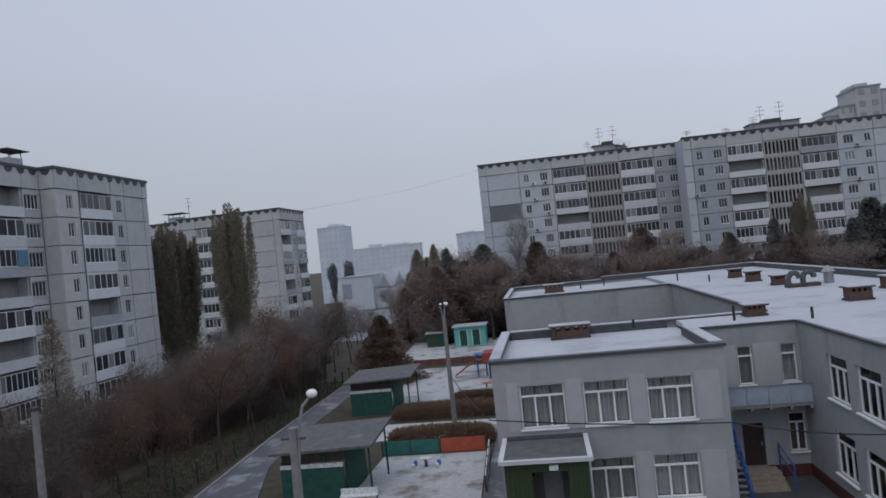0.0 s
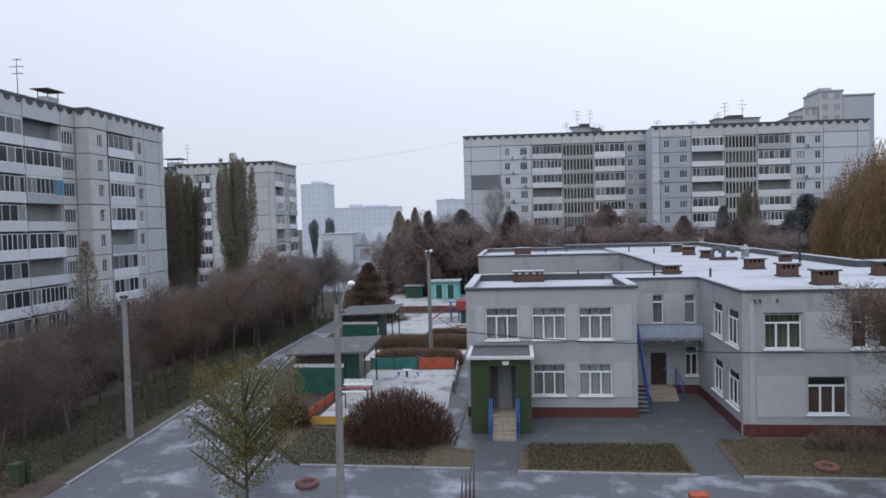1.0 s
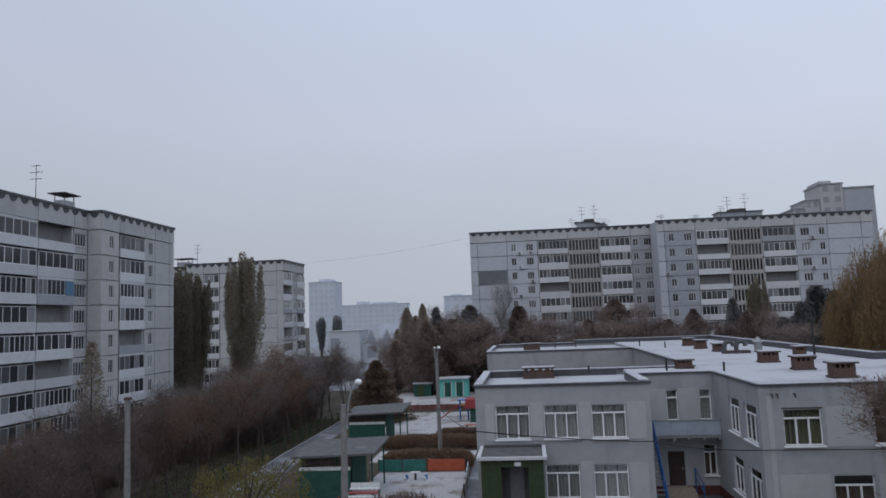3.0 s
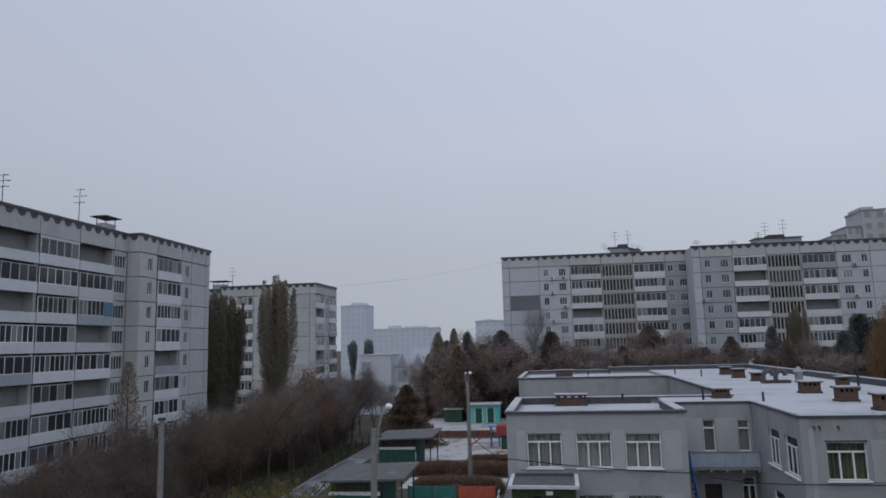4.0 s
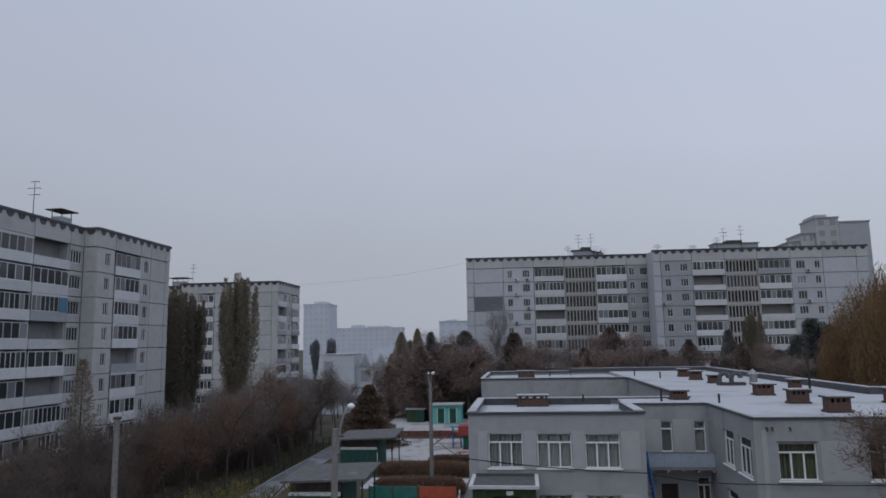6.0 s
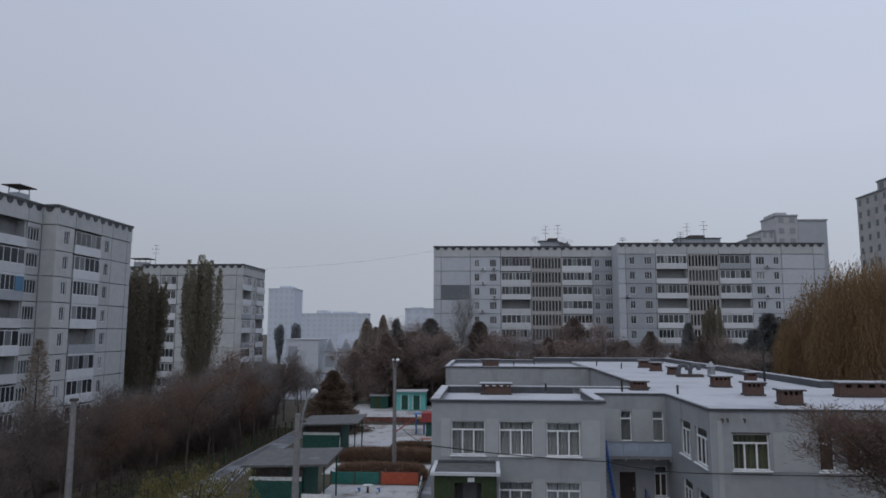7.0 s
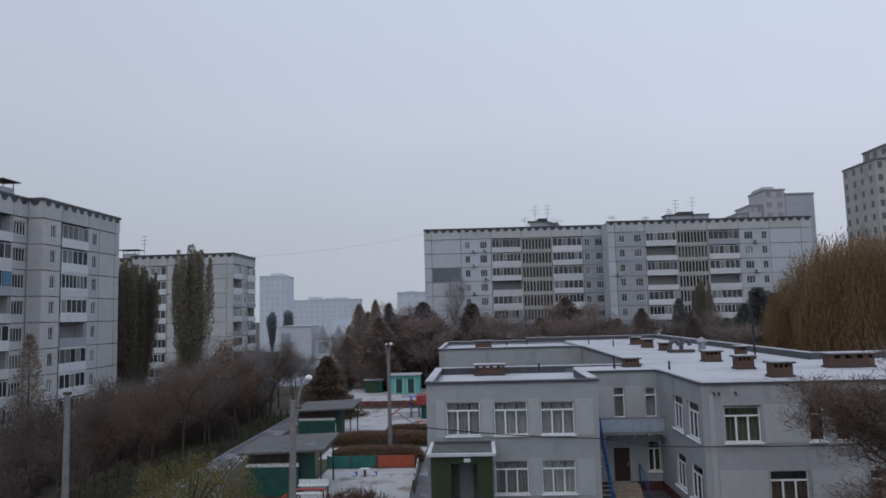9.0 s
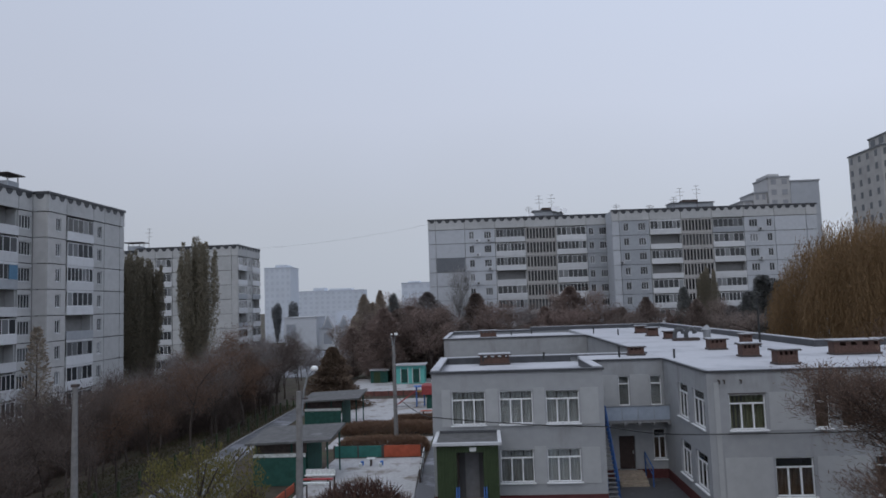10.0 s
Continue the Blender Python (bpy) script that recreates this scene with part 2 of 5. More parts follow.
M_PANE = pane_mat("apartment_glass", (0.03, 0.033, 0.038), (0.24, 0.25, 0.26), 0.09)
M_PANE_B = pane_mat("loggia_glass", (0.035, 0.038, 0.042), (0.24, 0.25, 0.26), 0.14)
# haze is put into the colour of these far walls, windows and leaves
M_MIST = mat("far_concrete_paled_for_haze", (0.56, 0.60, 0.66), 0.95, 0.04, 0.2, 0.0)
M_MISTW = mat("far_window_paled_for_haze", (0.50, 0.54, 0.605), 0.8, 0.04, 0.2, 0.0)
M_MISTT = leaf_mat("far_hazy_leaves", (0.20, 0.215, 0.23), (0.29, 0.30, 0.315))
# twigs of the farther trees, greyed and paled in place of haze
M_TWIGF = leaf_mat("bare_twigs_paled_for_haze", (0.195, 0.18, 0.175), (0.26, 0.232, 0.222))
M_PATCH = mat("dark_grey_insulation", (0.15, 0.16, 0.175), 0.9, 0.08, 1.5, 0.05)
M_FADED = mat("faded_brown_red_board", (0.17, 0.075, 0.065), 0.8, 0.2, 3.0, 0.05)
# brown crowns of the belt, lightened and evened in place of fog
M_BELT = leaf_mat("brown_crowns_paled_for_haze", (0.19, 0.158, 0.142), (0.26, 0.205, 0.178))
M_GRASSY = leaf_mat("dull_green_grass", (0.062, 0.06, 0.036), (0.115, 0.105, 0.062))
M_WBARK = mat("willow_bark", (0.13, 0.095, 0.06), 0.95, 0.3, 6.0, 0.4)
M_SCHOOLW = mat("school_dark_window", (0.27, 0.29, 0.32), 0.6, 0.05, 0.5, 0.0)
M_SCHOOL = mat("white_school_render", (0.47, 0.49, 0.52), 0.9, 0.04, 0.5, 0.0)
M_PANEL_B = mat("bluish_concrete_panel", (0.455, 0.475, 0.505), 0.9, 0.05, 1.6, 0.1, (0.395, 0.415, 0.445), 0.2, 0.4, random_tint=0.05)
# ochre leaves with the haze mixed into their colour
M_MISTO = leaf_mat("ochre_leaves_paled_for_haze", (0.27, 0.23, 0.19), (0.38, 0.32, 0.26))
# red-brown crowns of the belt, lightened likewise for the fog
M_REDLEAF = leaf_mat("red_brown_crowns_paled_for_haze", (0.195, 0.153, 0.138), (0.27, 0.20, 0.172))
M_PALETWIG = leaf_mat("pale_bare_twigs", (0.24, 0.235, 0.235), (0.34, 0.33, 0.325))


# ---- mesh helpers ----
def box(bm, x0, x1, y0, y1, z0, z1):
    v = [bm.verts.new(c) for c in ((x0, y0, z0), (x1, y0, z0), (x1, y1, z0), (x0, y1, z0), (x0, y0, z1), (x1, y0, z1), (x1, y1, z1), (x0, y1, z1))]
    for f in ((3, 2, 1, 0), (4, 5, 6, 7), (0, 1, 5, 4), (1, 2, 6, 5), (2, 3, 7, 6), (3, 0, 4, 7)):
        bm.faces.new([v[i] for i in f])


def bar(bm, a, b, r0, r1=None, sides=6):
    """A tapered round bar from a to b."""
    r1 = r0 if r1 is None else r1
    a, b = Vector(a), Vector(b)
    q = (b - a).to_track_quat("Z", "Y")
    lo, hi = [], []
    for i in range(sides):
        w = 2 * math.pi * i / sides
        d = q @ Vector((math.cos(w), math.sin(w), 0))
        lo.append(bm.verts.new(a + d * r0))
        hi.append(bm.verts.new(b + d * r1))
    for i in range(sides):
        j = (i + 1) % sides
        bm.faces.new((lo[i], lo[j], hi[j], hi[i]))
    bm.faces.new(lo[::-1])
    bm.faces.new(hi)


def soften(bm, w=0.02):
    bmesh.ops.bevel(bm, geom=bm.edges[:], offset=w, segments=1, affect="EDGES")


def to_mesh(name, bm, material):
    me = bpy.data.meshes.new(name)
    bm.normal_update()
    bm.to_mesh(me)
    bm.free()
    me.materials.append(material)
    return me


def part(name, bm, material=None, parent=None, label="", m=None):
    """One mesh object out of a bmesh or a shared mesh, under its thing or part."""
    ob = new(name, to_mesh(name, bm, material) if isinstance(bm, bmesh.types.BMesh) else bm)
    ob.parent = parent
    if m is not None:
        ob.matrix_basis = m
    return tagged(ob, label)


def thing(name, label, category, m=None, group="", kind=""):
    ob = new(name)
    if m is not None:
        ob.matrix_basis = m
    return tagged(ob, label, category, group, kind)


def boxes(*rows):
    bm = bmesh.new()
    for row in rows:
        box(bm, *row)
    return bm


def welded(*rows):
    """Boxes that touch, joined into one piece."""
    bm = boxes(*rows)
    bmesh.ops.remove_doubles(bm, verts=bm.verts[:], dist=0.0005)
    return bm


CACHE = {}


def shared(key, make, material):
    if key not in CACHE:
        CACHE[key] = to_mesh(str(key[0]), make(), material)
    return CACHE[key]


def wall_rows(x0, x1, z0, z1, holes, y0, y1):
    """Boxes that fill a wall x0..x1, z0..z1 round its rectangular openings (x0, x1, z0, z1)."""
    xs = sorted({x0, x1, *[v for h in holes for v in h[:2]]})
    rows = []
    for a, b in zip(xs, xs[1:]):
        cut = sorted((h[2], h[3]) for h in holes if h[0] < (a + b) / 2 < h[1])
        z = z0
        for lo, hi in cut:
            if lo > z:
                rows.append((a, b, y0, y1, z, lo))
            z = hi
        if z < z1:
            rows.append((a, b, y0, y1, z, z1))
    return rows


# ---- panel blocks of flats ----
def frame_mesh(w, h, cells, y0=0.06, y1=0.16):
    """A window frame: a board with the sashes cut out."""
    return welded(*wall_rows(0, w, 0, h, cells, y0, y1))


def window_mesh(w, h, sashes, t=0.075):
    return frame_mesh(w, h, [(w * i / sashes + (t if i == 0 else t / 2), w * (i + 1) / sashes - (t if i == sashes - 1 else t / 2), t, h - t) for i in range(sashes)])


def add_window(block, w, h, sashes, m):
    w, h = round(w, 2), round(h, 2)
    win = part("window", shared(("window", w, h, sashes), lambda: window_mesh(w, h, sashes), M_FRAME), None, block, m=m)
    part("pane", shared(("pane", w, h), lambda: boxes((0.03, w - 0.03, 0.11, 0.13, 0.04, h - 0.04)), M_PANE), None, win)
    part("sill", shared(("sill", w), lambda: boxes((-0.05, w + 0.05, -0.08, 0.055, -0.06, -0.004)), M_PARAPET), None, win)
    return win


FH = 2.8


def holes_of(kind, w):
    if kind == "two":
        return [(w * 0.31 - 0.8, w * 0.31 + 0.8, 0.85, 2.3, 3), (w * 0.83 - 0.5, w * 0.83 + 0.5, 0.85, 2.3, 2)]
    if kind == "pair":
        return [(w * 0.22 - 0.5, w * 0.22 + 0.5, 0.85, 2.3, 2), (w * 0.75 - 0.7, w * 0.75 + 0.7, 0.85, 2.3, 3)]
    if kind == "one":
        return [(w / 2 - 0.55, w / 2 + 0.55, 0.85, 2.3, 2)]
    if kind == "slit":
        return [(w * 0.58 - 0.45, w * 0.58 + 0.45, 0.85, 2.3, 2)]
    if kind == "trio":
        return [(w / 2 - 0.95, w / 2 + 0.95, 0.85, 2.3, 4)]
    return []


def cell(block, kind, w, m, rng, tone):
    """One storey of one bay."""
    g = 0.048
    if kind in ("blank", "two", "pair", "one", "slit", "trio"):
        hs = holes_of(kind, w)
        me = shared(("wall_panel", kind, w, tone.name), lambda: welded(*wall_rows(g, w - g, g, FH - g, [h[:4] for h in hs], 0, 0.22)), tone)
        part("wall_panel", me, None, block, m=m)
        for h in hs:
            add_window(block, h[1] - h[0], h[3] - h[2], h[4], m @ Matrix.Translation((h[0], 0.03, h[2])))
    elif kind == "slat":
        rows = [(g, w - g, 0.0, 1.1, 0, 0.28), (g, w - g, 0.0, 0.2, 0.28, 0.55), (g, w - g, 0, 0.25, FH - 0.22, FH - g)]
        part("screen_slab", shared(("screen_slab", w), lambda: boxes(*rows), M_SLAT), None, block, m=m)
        n = int(w / 0.62)
        for i in range(n + 1):
            x = 0.05 + (w - 0.27) * i / n
            part("fin", shared(("fin",), lambda: boxes((0, 0.17, -0.06, 0.3, 0.55, FH - 0.22)), M_SLAT), None, block, m=m @ Matrix.Translation((x, 0, 0)))
        part("screen_glass", shared(("screen_glass", w), lambda: boxes((0.1, w - 0.1, 0.5, 0.53, 0.55, FH - 0.22)), M_PANE), None, block, m=m)
    elif kind == "loggia":
        m = m @ Matrix.Translation((0, 0.15, 0))
        rows = [(g, w - g, -0.25, 1.15, 0, 0.2), (g, g + 0.14, -0.02, 1.15, 0.2, FH), (w - g - 0.14, w - g, -0.02, 1.15, 0.2, FH)]
        log = part("loggia", shared(("loggia", w), lambda: boxes(*rows), M_PANEL), None, block, m=m)
        pm = M_PARAPET if rng.random() < 0.88 else M_PANEL_D
        part("parapet", shared(("parapet", w, pm.name), lambda: boxes((g, w - g, -0.28, -0.16, 0.0, 0.98)), pm), None, log)
        part("door_and_window", shared(("loggia_back", w), lambda: boxes((0.5, 1.4, 1.08, 1.14, 0.22, 2.35), (1.5, w - 0.6, 1.08, 1.14, 0.95, 2.35)), M_PANE), None, log)
        style = rng.random()
        if style < 0.88:
            n = max(4, int(w / 0.68)) if style < 0.45 else max(3, int(w / 1.0))
            def glaze():
                r = [(0.15, w - 0.15, -0.24, -0.18, 0.98, 1.05), (0.15, w - 0.15, -0.24, -0.18, 2.52, 2.58)]
                for i in range(n + 1):
                    x = 0.15 + (w - 0.36) * i / n
                    r.append((x, x + 0.07, -0.24, -0.18, 1.05, 2.52))
                return boxes(*r)
            fm = M_WHITE if rng.random() < 0.45 else M_FRAME
            part("glazing_frame", shared(("glazing_frame", w, n, fm.name), glaze, fm), None, log)
            part("pane", shared(("loggia_pane", w, n), lambda: boxes(*[(0.2 + (w - 0.36) * i / n, 0.16 + (w - 0.36) * (i + 1) / n, -0.215, -0.2, 1.05, 2.52) for i in range(n)]), M_PANE_B), None, log)
            if rng.random() < 0.35:
                part("top_board", shared(("top_board", w), lambda: boxes((g, w - g, -0.26, -0.16, 2.58, FH - 0.02)), M_PARAPET), None, log)


def facade(block, m, bays, z0, floors, attic, rng):
    """Bays (kind, width, tone) along x of m, storey over storey, with the attic panels and the dark coping on top."""
    x = 0.0
    top = z0 + floors * FH
    for kind, w, tone in bays:
        for i in range(floors):
            cell(block, kind, w, m @ Matrix.Translation((x, 0, z0 + i * FH)), rng, tone)
        part("attic_panel", shared(("attic_panel", w), lambda: boxes((0.04, w - 0.04, -0.06, 0.2, 0.05, attic - 0.3)), M_PANEL), None, block, m=m @ Matrix.Translation((x, 0, top)))
        part("plinth_panel", shared(("plinth_panel", w, round(z0, 2)), lambda: boxes((0, w, 0.02, 0.24, -z0 - 1 if z0 > 0 else -1.2, 0)), M_PANEL_D), None, block, m=m @ Matrix.Translation((x, 0, z0)))
        x += w
    rows = [(-0.1, x + 0.1, -0.16, 0.3, top + attic - 0.3, top + attic)]
    part("coping", boxes(*rows), M_COPING, block, m=m)
    bm = bmesh.new()
    n = int(x / 1.5)
    for i in range(n):
        c = (i + 0.5) * x / n
        pts = [bm.verts.new((c + 0.5 * math.cos(a), -0.1, top + attic - 0.3 - 0.55 * math.sin(a))) for a in [math.pi * k / 6 for k in range(7)]]
        f = bm.faces.new(pts)
        ext = bmesh.ops.extrude_face_region(bm, geom=[f])
        bmesh.ops.translate(bm, verts=[v for v in ext["geom"] if isinstance(v, bmesh.types.BMVert)], vec=(0, 0.05, 0))
    tagged(part("cornice_scallop", bm, M_COPING, block, m=m), kind="stuff")
    return x


def antenna(pos, h=3.2, label="thin steel television aerial on a flat roof"):
    t = thing("roof_antenna", label, "antenna", Matrix.Translation(pos), group="roof aerials")
    bm = bmesh.new()
    bar(bm, (0, 0, -0.1), (0, 0, h), 0.05, 0.03, 5)
    part("mast", bm, M_RUST, t)
    bm = bmesh.new()
    for z, s in ((h * 0.98, 0.5), (h * 0.82, 0.8), (h * 0.66, 0.65)):
        bar(bm, (-s, 0, z), (s, 0, z), 0.03, 0.03, 4)
        bar(bm, (s * 0.6, -0.3, z), (s * 0.6, 0.3, z), 0.02, 0.02, 4)
    part("crossbar", bm, M_RUST, t)
    return t


def vent_hood(pos, w, d, h):
    t = thing("roof_vent_shaft", "grey concrete vent shaft with a flat hood on a roof", "vent shaft", Matrix.Translation(pos), group="roof vent shafts")
    part("shaft", boxes((-w / 2, w / 2, -d / 2, d / 2, -0.1, h)), M_PANEL_D, t)
    bm = bmesh.new()
    for sx in (-1, 1):
        for sy in (-1, 1):
            bar(bm, (sx * w * 0.45, sy * d * 0.45, h), (sx * w * 0.45, sy * d * 0.45, h + 0.7), 0.06, 0.06, 4)
    part("hood_leg", bm, M_RUST, t)
    bm = boxes((-w * 0.8, w * 0.8, -d * 0.8, d * 0.8, h + 0.7, h + 0.8))
    top = bm.faces[:][1]
    bmesh.ops.poke(bm, faces=[top], offset=0.3)
    part("hood", bm, M_RUST, t)
    return t


# ---- plants ----
def blade(vs, fs, p, d, w, rng):
    """One thin leaf or twig: a narrow four-sided blade from p along d."""
    s = d.cross(Vector((rng.uniform(-1, 1), rng.uniform(-1, 1), rng.uniform(-1, 1))))
    if s.length < 1e-4:
        return
    s = s.normalized() * w
    k = len(vs)
    vs += [p, p + d * 0.5 + s, p + d, p + d * 0.5 - s]
    fs.append((k, k + 1, k + 2, k + 3))


def blades_mesh(name, vs, fs, material):
    me = bpy.data.meshes.new(name)
    me.from_pydata([tuple(v) for v in vs], [], fs)
    me.materials.append(material)
    return me


def branch_tree(rng, h, spread, trunk_r, levels=3, splits=5, start=0.25, lean=0.6, up=0.25):
    """The trunk and limbs of a tree as tapered bars, and the places where twigs grow."""
    bm = bmesh.new()
    tips = []

    def grow(p, d, length, r, level):
        q, steps = p, 3
        for s in range(steps):
            d2 = (d + Vector((rng.uniform(-1, 1), rng.uniform(-1, 1), rng.uniform(-0.4, 0.7))) * 0.22).normalized()
            q2 = q + d2 * (length / steps)
            bar(bm, q, q2, r * (1 - 0.25 * s), r * (1 - 0.25 * (s + 1)), 5 if level < 2 else 3)
            if level > 0:
                tips.append((q2, d2, level))
            q, d = q2, d2
            if level < levels and (level > 0 or s > 0 or start < 0.3):
                for _ in range(max(1, splits // steps + (1 if rng.random() < 0.6 else 0))):
                    a = rng.uniform(0, 2 * math.pi)
                    side = Vector((math.cos(a), math.sin(a), up + rng.uniform(-0.2, 0.5)))
                    grow(q, (d * (1 - lean) + side * lean).normalized(), length * rng.uniform(0.45, 0.7) * (spread if level == 0 else 1), r * 0.5, level + 1)
        tips.append((q, d, level + 1))

    bar(bm, (0, 0, -0.4), (0, 0, h * start), trunk_r * 1.25, trunk_r, 8)
    grow(Vector((0, 0, h * start)), Vector((0, 0, 1)), h * (1 - start) * 0.75, trunk_r, 0)
    return bm, tips


def twig_crown(rng, tips, count, length, width, droop=0.0, scatter=0.5):
    vs, fs = [], []
    for _ in range(count):
        p, d, lv = tips[rng.randrange(len(tips))]
        o = Vector((rng.gauss(0, 1), rng.gauss(0, 1), rng.gauss(0, 0.8))) * scatter
        e = (d + Vector((rng.gauss(0, 0.6), rng.gauss(0, 0.6), rng.gauss(0.15, 0.5) - droop))).normalized()
        blade(vs, fs, p + o, e * length * rng.uniform(0.5, 1.3), width * rng.uniform(0.6, 1.3), rng)
    return vs, fs


def tree_source(name, label, category, seed, h, spread, trunk_r, crown_mat, count, length, width, group, levels=3, splits=5, start=0.25, droop=0.0, scatter=0.5, bark=None, lean=0.6, up=0.25):
    rng = random.Random(seed)
    t = thing(name, label, category, group=group)
    bm, tips = branch_tree(rng, h, spread, trunk_r, levels, splits, start, lean, up)
    part("trunk", bm, bark or M_BARK, t)
    vs, fs = twig_crown(rng, tips, count, length, width, droop, scatter)
    part("crown", blades_mesh("crown", vs, fs, crown_mat), None, t)
    return t


def column_tree(name, label, seed, h, r, crown_mat, count, group, size=0.45, base=0.08, shape="poplar"):
    """Poplars and conifers: a trunk, short limbs and a crown of many small leaf clumps within an uneven outline."""
    rng = random.Random(seed)
    t = thing(name, label, "tree", group=group)
    bm = bmesh.new()
    bar(bm, (0, 0, -0.4), (0, 0, h * 0.9), min(r * 0.16, h * 0.011), 0.02, 7)
    for i in range(26):
        z = h * rng.uniform(base, 0.62)
        a = rng.uniform(0, 2 * math.pi)
        k = r * 0.7
        bar(bm, (0, 0, z), (k * math.cos(a), k * math.sin(a), z + (k * 0.9 if shape == "poplar" else -0.1 * k)), 0.06, 0.02, 4)
    part("trunk", bm, M_BARK, t)
    vs, fs = [], []
    tongues = [(0, 0, 0.05, 0.96, 0.36)]
    for k in range(22):
        a, q = k * 2.4, rng.uniform(0.2, 0.84)
        tongues.append((q * math.cos(a), q * math.sin(a), rng.uniform(0.02, 0.42), 1.0 - 0.1 * q - rng.uniform(0, 0.13), rng.uniform(0.2, 0.33)))
    for _ in range(count):
        a = rng.uniform(0, 2 * math.pi)
        if shape == "poplar":
            ox, oy, low, top, rad = tongues[rng.randrange(len(tongues))]
            u = rng.random()
            R = r * rad * min(1.0, 0.35 + u * 3) * (1 - u) ** 0.36 * rng.random() ** 0.45 * (1 + 0.2 * math.sin(u * 29 + ox * 9 + 3 * a))
            pull = 0.4 + 0.6 * min(1.0, u * 1.8)
            p = Vector((ox * r * pull + R * math.cos(a), oy * r * pull + R * math.sin(a), h * (base + (1 - base) * (low + (top - low) * u))))
            d = Vector((math.cos(a) * 0.25, math.sin(a) * 0.25, 1.0))
        elif shape == "oval":
            u = rng.random()
            R = r * 1.95 * u ** 0.5 * (1 - u) ** 0.8 * (1 + 0.22 * math.sin(4 * a + u * 11) + 0.18 * math.sin(9 * a - u * 31)) * rng.random() ** 0.45
            p = Vector((R * math.cos(a), R * math.sin(a), h * (base + (1 - base) * u)))
            d = Vector((math.cos(a) * 0.6, math.sin(a) * 0.6, 0.3))
        else:
            u = rng.random() ** 1.25
            R = (r * (1 - u) ** 0.75 * (0.88 + 0.12 * math.sin(u * 41)) + 0.06) * (1 + 0.16 * math.sin(3 * a + u * 9) + 0.1 * math.sin(7 * a - u * 23)) * rng.random() ** 0.4
            p = Vector((R * math.cos(a), R * math.sin(a), h * (base + (1 - base) * u)))
            d = Vector((math.cos(a) * 0.6, math.sin(a) * 0.6, 0.25 if shape == "cone" else -0.3))
        d = d + Vector((rng.gauss(0, 0.4), rng.gauss(0, 0.4), rng.gauss(0, 0.35)))
        blade(vs, fs, p, d.normalized() * size * rng.uniform(0.6, 1.4), size * 0.2, rng)
    part("crown", blades_mesh("crown", vs, fs, crown_mat), None, t)
    return t


def mound(name, label, category, seed, rx, ry, h, material, count, length, width, flat=2.0, group=""):
    """A shrub or hedge: stems from the ground and many twigs within a rounded outline."""
    rng = random.Random(seed)
    t = thing(name, label, category, group=group)
    bm = bmesh.new()
    vs, fs = [], []
    for i in range(30):
        a, k = rng.uniform(0, 6.283), rng.random() ** 0.5
        bar(bm, (rx * 0.6 * k * math.cos(a), ry * 0.6 * k * math.sin(a), -0.1), (rx * 0.9 * k * math.cos(a), ry * 0.9 * k * math.sin(a), h * 0.8 * (1 - 0.3 * k)), 0.03, 0.01, 4)
    part("stem", bm, M_BARK, t)
    for _ in range(count):
        while True:
            x, y, z = rng.uniform(-1, 1), rng.uniform(-1, 1), rng.random()
            e = abs(x) ** flat + abs(y) ** flat + z ** flat
            if e < 1 and e > 0.25 * rng.random():
                break
        d = Vector((x * 0.5, y * 0.5, 0.8)) + Vector((rng.gauss(0, 0.4), rng.gauss(0, 0.4), rng.gauss(0, 0.35)))
        blade(vs, fs, Vector((x * rx, y * ry, z * h)), d.normalized() * length * rng.uniform(0.5, 1.5), width * rng.uniform(0.6, 1.3), rng)
    part("foliage", blades_mesh("foliage", vs, fs, material), None, t)
    return t


# ---- ground ----
def fall(x, y):
    """Height of the ground: level round the kindergarten, lower beyond the path."""
    k = min(1, max(0, (-23.5 - x) / 22))
    k = k * k * (3 - 2 * k)
    far = min(1, max(0, (y - 90) / 60)) * min(1, max(0, (-16 - x) / 20))
    return -3.6 * max(k, far)


bm = bmesh.new()
xs = [-2500, -900, -400, -200, -120, -90, -70, -58, -50, -46, -42, -38, -35, -32, -29, -26, -23.5, -16, -10, 0, 15, 40, 80, 160, 400, 900, 2500]
ys = [-900, -300, -100, -40, 0, 20, 30, 40, 50, 60, 70, 80, 90, 100, 115, 130, 150, 180, 230, 300, 450, 800, 1500, 3500]
grid = [[bm.verts.new((x, y, fall(x, y) - 0.02)) for x in xs] for y in ys]
for j in range(len(ys) - 1):
    for i in range(len(xs) - 1):
        bm.faces.new((grid[j][i], grid[j][i + 1], grid[j + 1][i + 1], grid[j + 1][i]))
tagged(part("ground", bm, M_GROUND), "dark soil with leaf litter and thin grass", "ground", kind="structure")


def slab(name, pts, z, material, label, category, thick=0.1):
    """A flat piece of paving or lawn from its outline."""
    bm = bmesh.new()
    f = bm.faces.new([bm.verts.new((x, y, z)) for x, y in pts])
    ext = bmesh.ops.extrude_face_region(bm, geom=[f])
    bmesh.ops.translate(bm, verts=[v for v in ext["geom"] if isinstance(v, bmesh.types.BMVert)], vec=(0, 0, -thick))
    bmesh.ops.recalc_face_normals(bm, faces=bm.faces[:])
    return tagged(part(name, bm, material), label, category, kind="structure")


slab("road", [(-21, 20), (60, 20), (60, 30.6), (8, 30.8), (-8, 31.2), (-11, 31.5), (-12.8, 33.5), (-14.5, 38), (-17.5, 46), (-19.3, 52), (-20, 60), (-20.2, 92), (-22.3, 92), (-22.2, 60), (-21.8, 46), (-20.8, 28.5)], 0.03, M_PATH, "grey asphalt path dusted with snow", "path")
